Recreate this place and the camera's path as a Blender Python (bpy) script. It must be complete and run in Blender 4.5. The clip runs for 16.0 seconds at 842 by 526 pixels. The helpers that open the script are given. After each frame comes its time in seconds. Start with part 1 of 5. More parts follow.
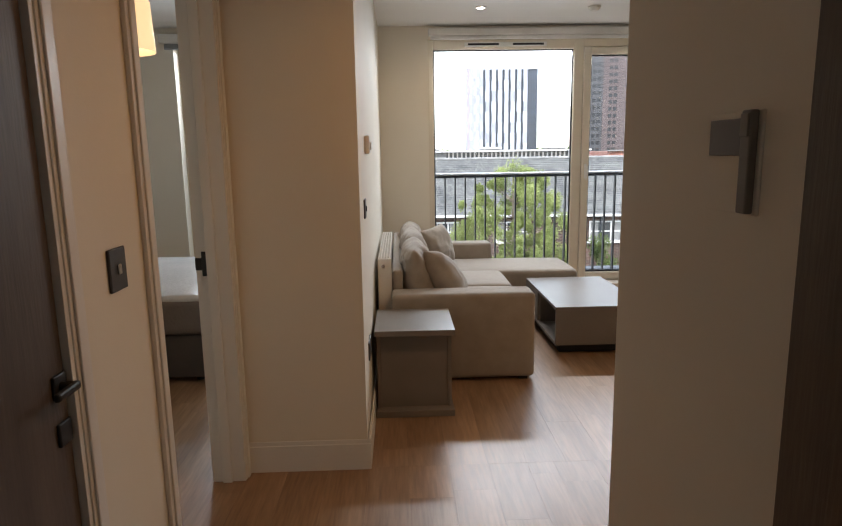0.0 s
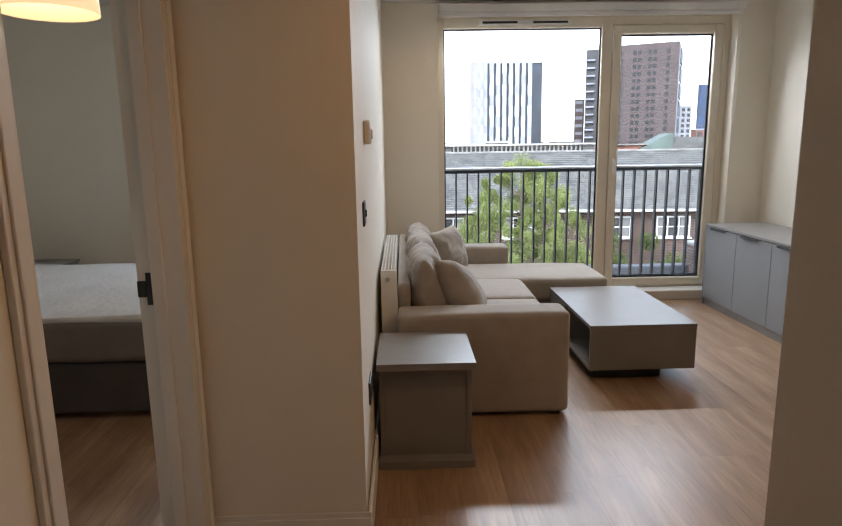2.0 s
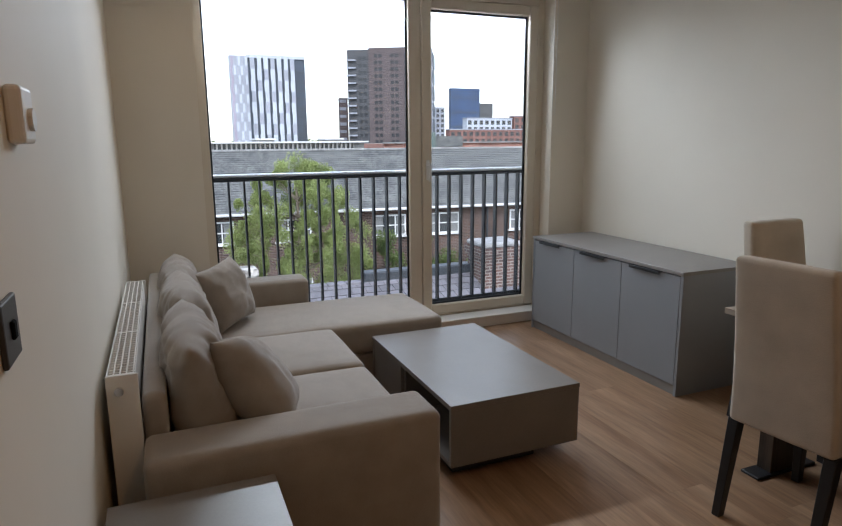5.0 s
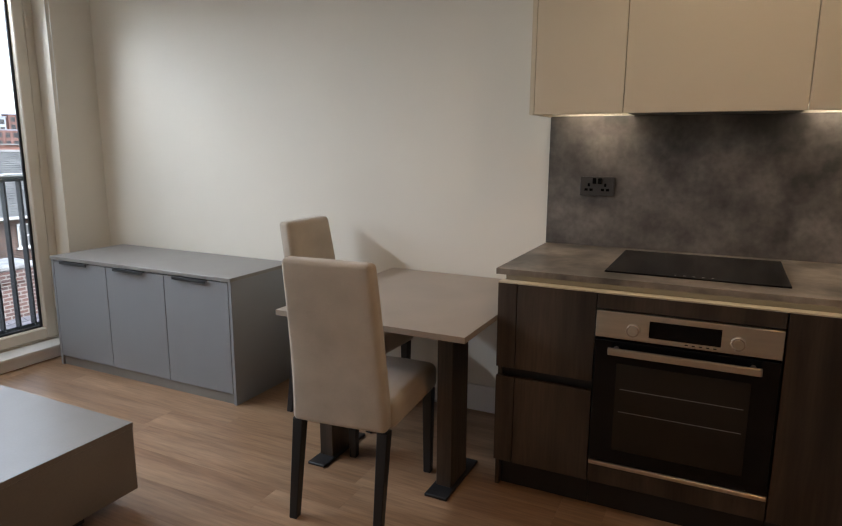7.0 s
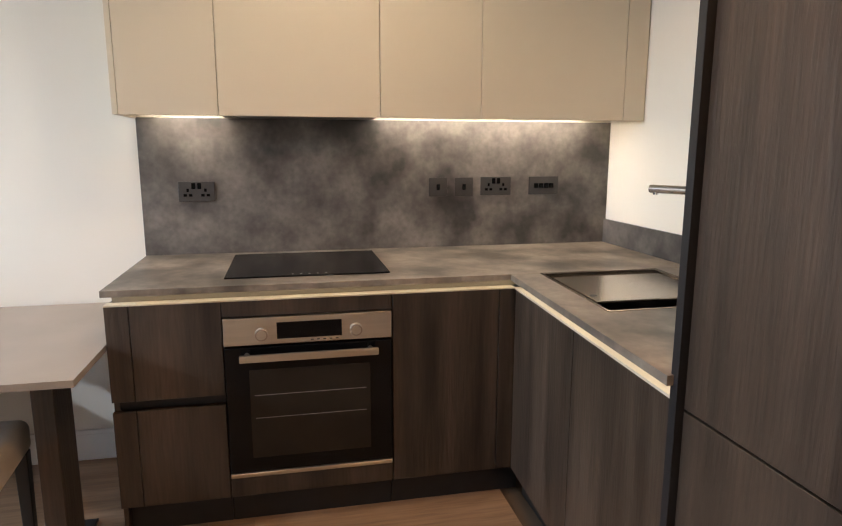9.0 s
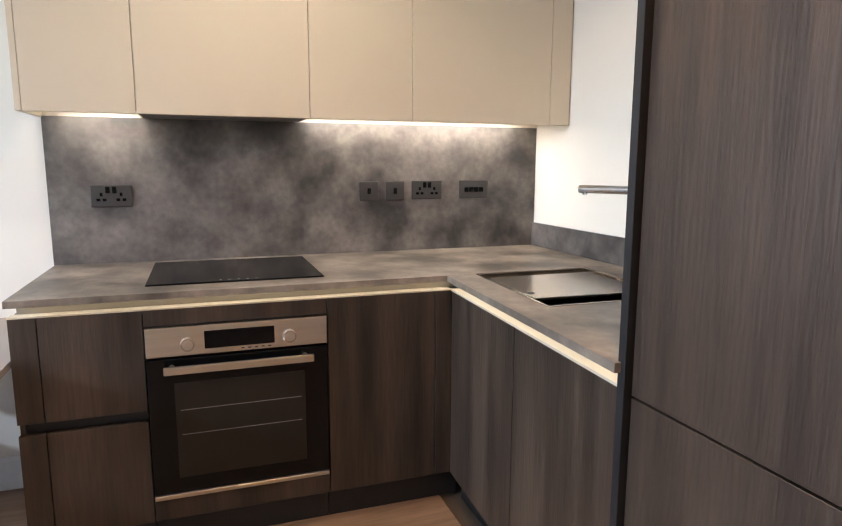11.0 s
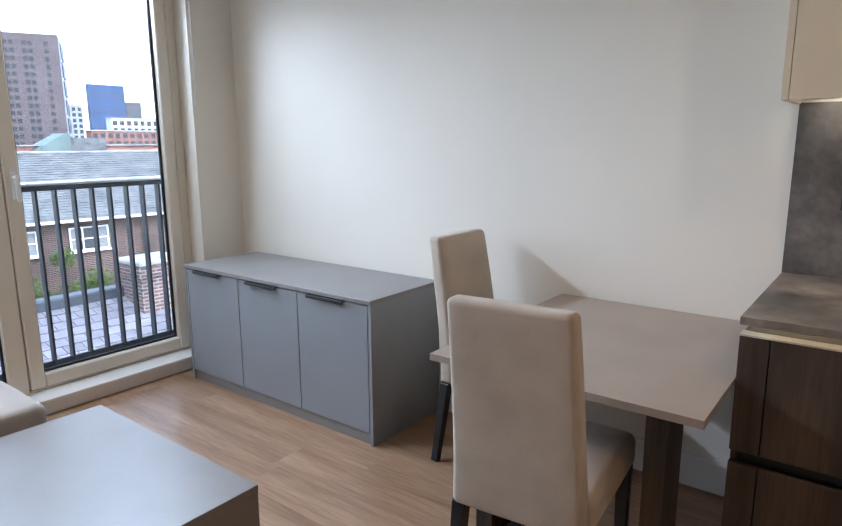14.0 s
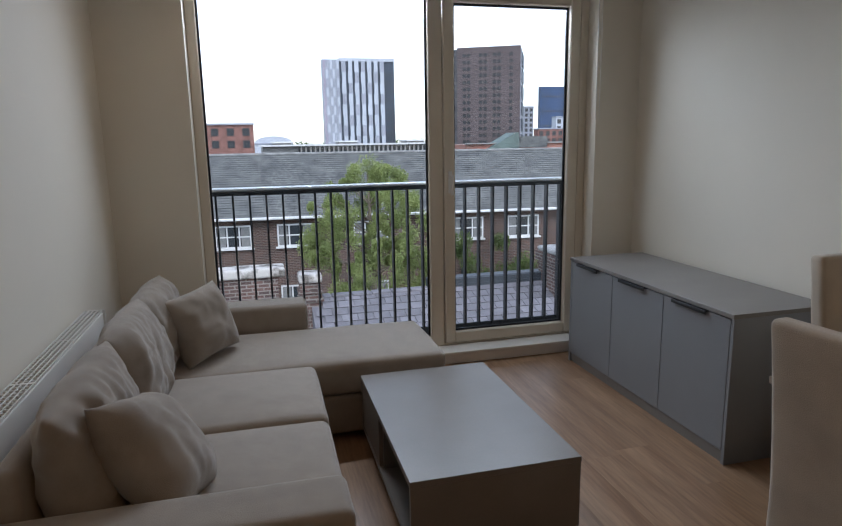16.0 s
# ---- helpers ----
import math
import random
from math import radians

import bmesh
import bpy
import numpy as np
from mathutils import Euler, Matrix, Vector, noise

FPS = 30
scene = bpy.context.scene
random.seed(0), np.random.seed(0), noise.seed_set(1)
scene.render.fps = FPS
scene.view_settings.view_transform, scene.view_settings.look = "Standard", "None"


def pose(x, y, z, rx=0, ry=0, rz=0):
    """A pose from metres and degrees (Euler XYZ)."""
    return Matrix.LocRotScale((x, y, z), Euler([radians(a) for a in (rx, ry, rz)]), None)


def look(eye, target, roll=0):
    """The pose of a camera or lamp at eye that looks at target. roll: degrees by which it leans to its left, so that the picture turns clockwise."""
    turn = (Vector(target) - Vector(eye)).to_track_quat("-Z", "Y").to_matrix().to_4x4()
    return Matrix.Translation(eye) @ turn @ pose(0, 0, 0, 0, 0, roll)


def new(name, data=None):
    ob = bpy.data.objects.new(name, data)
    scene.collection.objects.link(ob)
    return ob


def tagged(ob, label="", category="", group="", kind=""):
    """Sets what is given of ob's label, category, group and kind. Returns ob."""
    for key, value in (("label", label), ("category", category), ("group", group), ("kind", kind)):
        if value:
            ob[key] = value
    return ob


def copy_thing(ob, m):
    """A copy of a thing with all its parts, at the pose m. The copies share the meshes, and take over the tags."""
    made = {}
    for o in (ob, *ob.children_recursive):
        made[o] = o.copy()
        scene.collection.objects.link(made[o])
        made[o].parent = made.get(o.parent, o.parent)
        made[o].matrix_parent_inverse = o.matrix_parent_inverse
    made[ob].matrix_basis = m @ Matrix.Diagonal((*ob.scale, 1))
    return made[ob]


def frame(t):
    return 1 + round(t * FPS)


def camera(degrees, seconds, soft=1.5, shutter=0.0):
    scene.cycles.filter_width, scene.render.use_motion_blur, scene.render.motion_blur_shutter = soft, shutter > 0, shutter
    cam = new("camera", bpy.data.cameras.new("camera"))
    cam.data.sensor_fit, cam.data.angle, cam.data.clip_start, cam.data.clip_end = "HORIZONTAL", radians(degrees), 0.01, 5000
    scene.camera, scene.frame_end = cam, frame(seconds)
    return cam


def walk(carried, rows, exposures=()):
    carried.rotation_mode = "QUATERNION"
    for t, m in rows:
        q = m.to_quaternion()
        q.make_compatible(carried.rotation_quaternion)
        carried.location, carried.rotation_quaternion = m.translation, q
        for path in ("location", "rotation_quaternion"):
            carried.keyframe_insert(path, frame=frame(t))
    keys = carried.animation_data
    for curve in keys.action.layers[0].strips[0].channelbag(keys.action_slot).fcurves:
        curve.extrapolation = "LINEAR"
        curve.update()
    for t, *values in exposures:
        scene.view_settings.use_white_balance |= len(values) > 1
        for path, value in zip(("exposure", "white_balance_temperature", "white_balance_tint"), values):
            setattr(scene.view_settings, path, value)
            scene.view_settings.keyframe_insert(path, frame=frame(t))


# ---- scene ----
cam = camera(68.2, 16.0, soft=1.2)
PATH = [
    (0, (0.164, -2.573, 1.38), (0.229, -0.605, 1.028), -0.9),
    (0.5, (0.192, -2.5, 1.36), (0.251, -0.532, 1.005), -0.9),
    (1, (0.18, -2.351, 1.357), (0.222, -0.384, 0.994), -1.0),
    (1.5, (0.142, -2.164, 1.368), (0.183, -0.198, 1.0), -0.9),
    (2, (0.146, -1.94, 1.361), (0.199, 0.025, 0.992), -0.9),
    (2.5, (0.166, -1.629, 1.364), (0.235, 0.335, 0.989), -1.0),
    (3, (0.152, -1.384, 1.356), (0.259, 0.578, 0.982), -0.9),
    (3.2, (0.141, -1.266, 1.368), (0.306, 0.691, 0.99), -0.8),
    (5.3, (0.214, -0.605, 1.372), (1.114, 1.14, 0.989), -0.1),
    (5.5, (0.203, -0.584, 1.371), (1.225, 1.093, 0.99), 0.2),
    (6, (0.22, -0.536, 1.366), (1.657, 0.804, 0.992), 0.3),
    (6.5, (0.281, -0.507, 1.367), (1.914, 0.585, 0.988), 0.2),
    (7, (0.342, -0.475, 1.36), (2.107, 0.39, 0.987), 0.3),
    (7.5, (0.382, -0.4, 1.353), (2.269, 0.152, 0.988), 0.5),
    (8, (0.396, -0.354, 1.361), (2.356, -0.198, 0.995), 0.3),
    (8.5, (0.384, -0.339, 1.347), (2.344, -0.528, 0.997), 0.3),
    (9, (0.393, -0.329, 1.358), (2.318, -0.74, 1.001), 0.1),
    (9.2, (0.395, -0.334, 1.339), (2.311, -0.796, 0.998), 0.1),
    (11.3, (0.448, -0.285, 1.307), (2.311, -0.944, 0.995), 0.2),
    (11.5, (0.455, -0.3, 1.347), (2.329, -0.907, 0.998), 0.0),
    (12, (0.491, -0.296, 1.34), (2.436, -0.604, 0.988), 0.1),
    (12.5, (0.526, -0.271, 1.343), (2.488, -0.133, 0.98), -0.1),
    (13, (0.625, -0.157, 1.338), (2.542, 0.273, 0.966), 0.3),
    (13.5, (0.694, -0.055, 1.35), (2.496, 0.723, 0.969), 0.0),
    (14, (0.737, -0.019, 1.369), (2.295, 1.174, 0.986), -0.3),
    (14.5, (0.771, -0.082, 1.391), (1.952, 1.486, 1.006), -0.9),
    (15, (0.773, -0.142, 1.413), (1.591, 1.641, 1.024), -1.0),
    (15.5, (0.77, -0.227, 1.424), (1.369, 1.64, 1.033), -1.1),
    (16, (0.783, -0.357, 1.423), (1.274, 1.544, 1.042), -1.0),
]
EXPOSURES = [(0.0, 2.57, 6500, 10), (3.2, 2.35, 6100, 10), (5.5, 1.82, 6050, 10), (6.5, 2.15, 6100, 10), (7.0, 2.35, 6150, 10), (8.0, 2.85, 6000, 10), (9.0, 3.4, 5850, 10), (11.5, 3.72, 5350, 10),
             (12.5, 3.55, 5400, 10), (13.5, 3.15, 5300, 10), (14.5, 2.42, 5600, 10), (15.0, 2.07, 5750, 10), (16.0, 1.45, 5850, 10)]
walk(cam, [(t, look(eye, target, roll)) for t, eye, target, roll in PATH], EXPOSURES)

# ---- world and light ----
SUN_EL, SUN_ROT = radians(50), radians(150)
world = bpy.data.worlds.new("overcast")
scene.world = world
world.use_nodes = True
wn, wl = world.node_tree.nodes, world.node_tree.links
sky = wn.new("ShaderNodeTexSky")
sky.sky_type, sky.sun_disc, sky.sun_elevation, sky.sun_rotation = "NISHITA", False, SUN_EL, SUN_ROT
sky.dust_density, sky.air_density, sky.ozone_density = 1.0, 1.0, 1.0
hue = wn.new("ShaderNodeHueSaturation")
hue.inputs["Saturation"].default_value = 0.45
wl.new(sky.outputs[0], hue.inputs["Color"])
wl.new(hue.outputs[0], wn["Background"].inputs["Color"])
wn["Background"].inputs["Strength"].default_value = 0.15
sun = new("sun", bpy.data.lights.new("sun", "SUN"))
sun.data.energy, sun.data.angle, sun.data.color = 0.9, radians(30), (1.0, 0.96, 0.9)
sun.matrix_world = look((0, 0, 30), (12, 22, 30 - 25))


def lamp(name, kind, m, energy, color, size=0.05, size_y=None, spread=None):
    ob = new(name, bpy.data.lights.new(name, kind))
    ob.data.energy, ob.data.color = energy, color
    if kind == "AREA":
        ob.data.size = size
        if size_y:
            ob.data.shape, ob.data.size_y = "RECTANGLE", size_y
        if spread:
            ob.data.spread = radians(spread)
    elif kind == "SPOT":
        ob.data.shadow_soft_size, ob.data.spot_size, ob.data.spot_blend = size, radians(spread or 100), 0.6
    else:
        ob.data.shadow_soft_size = size
    ob.matrix_world = m
    return ob


WARM = (1.0, 0.72, 0.45)
WHITE_WARM = (1.0, 0.82, 0.6)
# the last two are unseen, added to warm the kitchen and hall wall
DOWNLIGHTS = [(0.84, 2.61), (0.95, -0.8), (2.2, -0.55)]
for x, y in DOWNLIGHTS:
    lamp("downlight_bulb", "SPOT", look((x, y, 2.485), (x, y, 0)), {0.84: 2.0, 0.95: 5.4}.get(x, 3.7), {0.95: (1.0, 0.46, 0.14), 0.84: (1.0, 0.72, 0.46)}.get(x, (1.0, 0.78, 0.52)), 0.03, spread=165)
lamp("bedroom_bulb", "POINT", pose(-1.16, 0.55, 1.98), 0.4, WARM, 0.04)
# daylight through the top of the window opening, in place of the sky above
lamp("window_daylight", "AREA", look((1.69, 3.60, 2.255), (1.75, 1.2, 0.2)), 7.6, (0.86, 0.93, 1.0), 2.3, 0.10, spread=118)
lamp("bedroom_daylight", "AREA", look((-1.2, 3.60, 2.24), (-1.8, 0.6, 1.0)), 3.6, (0.84, 0.92, 1.0), 1.1, 0.10)
# strips of light under the wall cabinets and in the handle channel
for y0, y1 in ((-0.1, 0.2), (-1.73, -0.73)):
    lamp("cabinet_strip", "AREA", pose(3.15, (y0 + y1) / 2, 1.508), 0.46 * (y1 - y0), WHITE_WARM, 0.012, y1 - y0)


# ---- helpers of this scene ----
def link(bm, name, material, smooth=False):
    me = bpy.data.meshes.new(name)
    bm.normal_update()
    bm.to_mesh(me)
    bm.free()
    if smooth:
        me.polygons.foreach_set("use_smooth", [True] * len(me.polygons))
    if material:
        me.materials.append(material)
    return me


def part(name, bm, material, parent, label="", smooth=False):
    """One mesh object, built in world coordinates, under a thing or a part."""
    ob = new(name, link(bm, name, material, smooth))
    ob.parent = parent
    if parent.type == "EMPTY":
        ob.matrix_parent_inverse = parent.matrix_basis.inverted()
    if label:
        ob["label"] = label
    return ob


def thing(name, at, label, category, group="", kind=""):
    ob = new(name)
    ob.matrix_basis = Matrix.Translation(at)
    ob.empty_display_size = 0.05
    return tagged(ob, label, category, group, kind)


def solo(name, bm, material, label, category, group="", kind="", smooth=False):
    return tagged(new(name, link(bm, name, material, smooth)), label, category, group, kind)


def box(x0, x1, y0, y1, z0, z1, bevel=0.0, seg=1, bm=None):
    """A cuboid, with its edges rounded if bevel is given, added to bm if that is given."""
    b = bmesh.new()
    bmesh.ops.create_cube(b, size=1, matrix=Matrix.Translation(((x0 + x1) / 2, (y0 + y1) / 2, (z0 + z1) / 2)) @ Matrix.Diagonal((abs(x1 - x0), abs(y1 - y0), abs(z1 - z0), 1)))
    if bevel:
        bmesh.ops.bevel(b, geom=b.edges[:], offset=bevel, segments=seg, profile=0.5, affect="EDGES")
    return merge(bm, b)


def merge(bm, b, m=None):
    if m is not None:
        b.transform(m)
    if bm is None:
        return b
    me = bpy.data.meshes.new("tmp")
    b.to_mesh(me)
    b.free()
    bm.from_mesh(me)
    bpy.data.meshes.remove(me)
    return bm


def tube(p, q, r, r2=None, n=16, bm=None):
    b = bmesh.new()
    p, q = Vector(p), Vector(q)
    m = Matrix.Translation((p + q) / 2) @ (q - p).to_track_quat("Z", "Y").to_matrix().to_4x4()
    bmesh.ops.create_cone(b, cap_ends=True, segments=n, radius1=r, radius2=r if r2 is None else r2, depth=(q - p).length, matrix=m)
    return merge(bm, b)


def soft_box(x0, x1, y0, y1, z0, z1, r=0.03, crown=0.0, n=8, lumps=0.0, seed=0):
    """An upholstered block: rounded all round, with a crowned top and slight lumps."""
    c = Vector(((x0 + x1) / 2, (y0 + y1) / 2, (z0 + z1) / 2))
    h = Vector(((x1 - x0) / 2, (y1 - y0) / 2, (z1 - z0) / 2))
    lists = []
    for k in range(3):
        inner = [(-1 + 2 * i / n) * (h[k] - r) for i in range(n + 1)]
        lists.append([-h[k], -h[k] + 0.3 * r, -h[k] + 0.65 * r] + inner + [h[k] - 0.65 * r, h[k] - 0.3 * r, h[k]])
    b, seen = bmesh.new(), {}

    def vert(p):
        key = tuple(round(v, 5) for v in p)
        if key not in seen:
            q = Vector([min(max(p[k], -(h[k] - r)), h[k] - r) for k in range(3)])
            d = p - q
            s = q + d.normalized() * r if d.length > 1e-9 else p.copy()
            u, v = s.x / h.x, s.y / h.y
            if s.z > 0:
                s.z += crown * max(0, 1 - u * u) ** 0.7 * max(0, 1 - v * v) ** 0.7
            if lumps:
                s += d.normalized() * lumps * noise.noise((s + c) * 4 + Vector((seed, 0, 0)))
            seen[key] = b.verts.new(s + c)
        return seen[key]

    for k in range(3):
        i, j = (k + 1) % 3, (k + 2) % 3
        for side in (-1, 1):
            for a in range(len(lists[i]) - 1):
                for e in range(len(lists[j]) - 1):
                    ring = []
                    for da, de in ((0, 0), (1, 0), (1, 1), (0, 1)):
                        p = Vector((0, 0, 0))
                        p[k], p[i], p[j] = side * h[k], lists[i][a + da], lists[j][e + de]
                        ring.append(vert(p))
                    b.faces.new(ring if side > 0 else ring[::-1])
    return b


def pillow(w, h, t, seed=0, n=22, wrinkle=0.012, square=3.0, top=1.0, sag=0.0):
    """A stuffed cushion in its own xz plane, w wide and h high, t thick at the middle, pinched at its corners and creased."""
    b = bmesh.new()
    rows = {}
    for side in (-1, 1):
        for i in range(n + 1):
            for j in range(n + 1):
                u, v = -1 + 2 * i / n, -1 + 2 * j / n
                if side == 1 and (i in (0, n) or j in (0, n)):
                    rows[side, i, j] = rows[-1, i, j]
                    continue
                fat = max(0.0, (1 - abs(u) ** square) * (1 - abs(v) ** square)) ** 0.55
                pinch = 1 - 0.07 * (1 - u * u) * v * v - 0.07 * (1 - v * v) * u * u
                x, z = u * w / 2 * pinch, v * h / 2 * pinch
                rise = (v + 1) / 2
                fat *= 1.0 + (top - 1.0) * rise ** 1.2
                z -= sag * rise * (abs(u) ** 2.5 + 0.35 * noise.noise(Vector((u * 2.2, seed * 5.1, 0))))
                p = Vector((x * 9, z * 5, seed * 7.3 + side))
                fold = (0.5 - abs(noise.noise(Vector((x * 4 + seed * 3.1, z * 17 + 1.6 * noise.noise(p), side))))) * (1.2 if side > 0 else 0.8)
                y = side * t / 2 * fat + wrinkle * min(fat, 0.8) * (noise.noise(p) + 0.5 * noise.noise(p * 2.7) + 0.55 * fold)
                rows[side, i, j] = b.verts.new((x, y, z))
    for side in (-1, 1):
        for i in range(n):
            for j in range(n):
                ring = [rows[side, i + a, j + e] for a, e in ((0, 0), (1, 0), (1, 1), (0, 1))]
                b.faces.new(ring if side < 0 else ring[::-1])
    return b


def prism(points, axis, a, c, bm=None):
    """A flat outline of (u, v) pairs, drawn out along an axis from a to c."""
    b = bmesh.new()
    put = {"x": lambda u, v, w: (w, u, v), "y": lambda u, v, w: (u, w, v), "z": lambda u, v, w: (u, v, w)}[axis]
    low = [b.verts.new(put(u, v, a)) for u, v in points]
    top = [b.verts.new(put(u, v, c)) for u, v in points]
    b.faces.new(low)
    b.faces.new(top[::-1])
    for k in range(len(points)):
        b.faces.new((low[k], top[k], top[k - 1], low[k - 1]))
    bmesh.ops.recalc_face_normals(b, faces=b.faces[:])
    return merge(bm, b)


# ---- materials ----
def surf(name, color, rough=0.5, var=0.12, scale=2.0, fine=80.0, bump=0.06, metal=0.0, stretch=(1, 1, 1), color2=None, contrast=(0.35, 0.65), pieces=0.0, sheen=0.0, grain=0.0, spec=0.5):
    """A surface with two scales of variation: clouds (scale) and grain (fine), with relief; pieces: how far alike pieces differ."""
    m = bpy.data.materials.new(name)
    m.use_nodes = True
    n, l = m.node_tree.nodes, m.node_tree.links
    bsdf = n["Principled BSDF"]
    co = n.new("ShaderNodeTexCoord")
    vec = co.outputs["Object"]
    info = n.new("ShaderNodeObjectInfo")
    if pieces:
        add = n.new("ShaderNodeVectorMath")
        add.operation = "MULTIPLY_ADD"
        l.new(info.outputs["Random"], add.inputs[0])
        add.inputs[1].default_value = (31, 47, 17)
        l.new(vec, add.inputs[2])
        vec = add.outputs[0]
    mp = n.new("ShaderNodeMapping")
    mp.inputs["Scale"].default_value = stretch
    l.new(vec, mp.inputs["Vector"])
    big = n.new("ShaderNodeTexNoise")
    big.inputs["Scale"].default_value, big.inputs["Detail"].default_value = scale, 6
    small = n.new("ShaderNodeTexNoise")
    small.inputs["Scale"].default_value, small.inputs["Detail"].default_value = fine, 3
    l.new(mp.outputs[0], big.inputs["Vector"])
    l.new(mp.outputs[0], small.inputs["Vector"])
    ramp = n.new("ShaderNodeValToRGB")
    dark = [c * (1 - var) for c in color]
    light = [min(1, c * (1 + var)) for c in color] if color2 is None else color2
    ramp.color_ramp.elements[0].position, ramp.color_ramp.elements[1].position = contrast
    ramp.color_ramp.elements[0].color, ramp.color_ramp.elements[1].color = (*dark, 1), (*light, 1)
    l.new(big.outputs["Fac"], ramp.inputs["Fac"])
    out = ramp.outputs["Color"]
    if grain:
        mix = n.new("ShaderNodeMixRGB")
        mix.blend_type, mix.inputs["Fac"].default_value = "OVERLAY", grain
        l.new(out, mix.inputs["Color1"])
        l.new(small.outputs["Fac"], mix.inputs["Color2"])
        out = mix.outputs["Color"]
    if pieces:
        hsv = n.new("ShaderNodeHueSaturation")
        ma = n.new("ShaderNodeMapRange")
        ma.inputs["To Min"].default_value, ma.inputs["To Max"].default_value = 1 - pieces, 1 + pieces
        l.new(info.outputs["Random"], ma.inputs["Value"])
        l.new(ma.outputs[0], hsv.inputs["Value"])
        l.new(out, hsv.inputs["Color"])
        out = hsv.outputs["Color"]
    l.new(out, bsdf.inputs["Base Color"])
    bsdf.inputs["Roughness"].default_value, bsdf.inputs["Metallic"].default_value = rough, metal
    bsdf.inputs["Specular IOR Level"].default_value = spec
    if sheen:
        bsdf.inputs["Sheen Weight"].default_value, bsdf.inputs["Sheen Roughness"].default_value = sheen, 0.4
    if bump:
        bp = n.new("ShaderNodeBump")
        bp.inputs["Strength"].default_value, bp.inputs["Distance"].default_value = bump, 0.01
        l.new(small.outputs["Fac"], bp.inputs["Height"])
        l.new(bp.outputs[0], bsdf.inputs["Normal"])
    return m


def glow(name, color, strength):
    m = bpy.data.materials.new(name)
    m.use_nodes = True
    b = m.node_tree.nodes["Principled BSDF"]
    b.inputs["Base Color"].default_value = (*color, 1)
    b.inputs["Emission Color"].default_value, b.inputs["Emission Strength"].default_value = (*color, 1), strength
    return m


def pane_glass(name, tint=(0.97, 0.98, 0.98), gloss=1.0):
    m = bpy.data.materials.new(name)
    m.use_nodes = True
    n, l = m.node_tree.nodes, m.node_tree.links
    clear, shine, mix, fres = n.new("ShaderNodeBsdfTransparent"), n.new("ShaderNodeBsdfGlossy"), n.new("ShaderNodeMixShader"), n.new("ShaderNodeFresnel")
    clear.inputs["Color"].default_value = (*tint, 1)
    shine.inputs["Roughness"].default_value = 0.01
    fres.inputs["IOR"].default_value = 1.35
    l.new(fres.outputs[0], mix.inputs["Fac"])
    l.new(clear.outputs[0], mix.inputs[1])
    l.new(shine.outputs[0], mix.inputs[2])
    l.new(mix.outputs[0], n["Material Output"].inputs["Surface"])
    return m


def brick(name, c1, c2, mortar, length=0.225, height=0.075, face="x"):
    """Brickwork by texture, for walls too far off for bricks of their own. face: the horizontal axis of the wall."""
    m = bpy.data.materials.new(name)
    m.use_nodes = True
    n, l = m.node_tree.nodes, m.node_tree.links
    co, sep, com, tex = n.new("ShaderNodeTexCoord"), n.new("ShaderNodeSeparateXYZ"), n.new("ShaderNodeCombineXYZ"), n.new("ShaderNodeTexBrick")
    l.new(co.outputs["Object"], sep.inputs[0])
    add = n.new("ShaderNodeMath")
    l.new(sep.outputs["X"], add.inputs[0])
    l.new(sep.outputs["Y"], add.inputs[1])
    l.new(add.outputs[0], com.inputs["X"])
    l.new(sep.outputs["Z"], com.inputs["Y"])
    l.new(com.outputs[0], tex.inputs["Vector"])
    tex.inputs["Scale"].default_value, tex.inputs["Mortar Size"].default_value = 1.0, 0.012
    tex.inputs["Brick Width"].default_value, tex.inputs["Row Height"].default_value = length, height
    for key, c in (("Color1", c1), ("Color2", c2), ("Mortar", mortar)):
        tex.inputs[key].default_value = (*c, 1)
    ns, mx = n.new("ShaderNodeTexNoise"), n.new("ShaderNodeMixRGB")
    ns.inputs["Scale"].default_value = 0.8
    mx.blend_type, mx.inputs["Fac"].default_value = "OVERLAY", 0.6
    l.new(co.outputs["Object"], ns.inputs["Vector"])
    l.new(tex.outputs["Color"], mx.inputs["Color1"])
    l.new(ns.outputs["Fac"], mx.inputs["Color2"])
    l.new(mx.outputs[0], n["Principled BSDF"].inputs["Base Color"])
    bp = n.new("ShaderNodeBump")
    bp.inputs["Strength"].default_value, bp.inputs["Distance"].default_value = 0.5, 0.01
    l.new(tex.outputs["Fac"], bp.inputs["Height"])
    bp.invert = True
    l.new(bp.outputs[0], n["Principled BSDF"].inputs["Normal"])
    n["Principled BSDF"].inputs["Roughness"].default_value = 0.9
    return m


M_WALL = surf("wall_paint", (0.82, 0.762, 0.66), 0.7, 0.02, 1.2, 120, 0.03)
M_CEIL = surf("ceiling_paint", (0.84, 0.83, 0.81), 0.8, 0.015, 1.0, 120, 0.02)
M_TRIM = surf("gloss_white_trim", (0.80, 0.77, 0.72), 0.35, 0.02, 3, 60, 0.02)
M_FLOOR = surf("oak_vinyl_plank", (0.242, 0.122, 0.057), 0.36, 0.25, 1.1, 9, 0.05, stretch=(9, 0.7, 1), color2=(0.438, 0.282, 0.168), contrast=(0.2, 0.85), pieces=0.07, grain=0.45)
M_SUB = surf("screed", (0.12, 0.08, 0.05), 0.9)
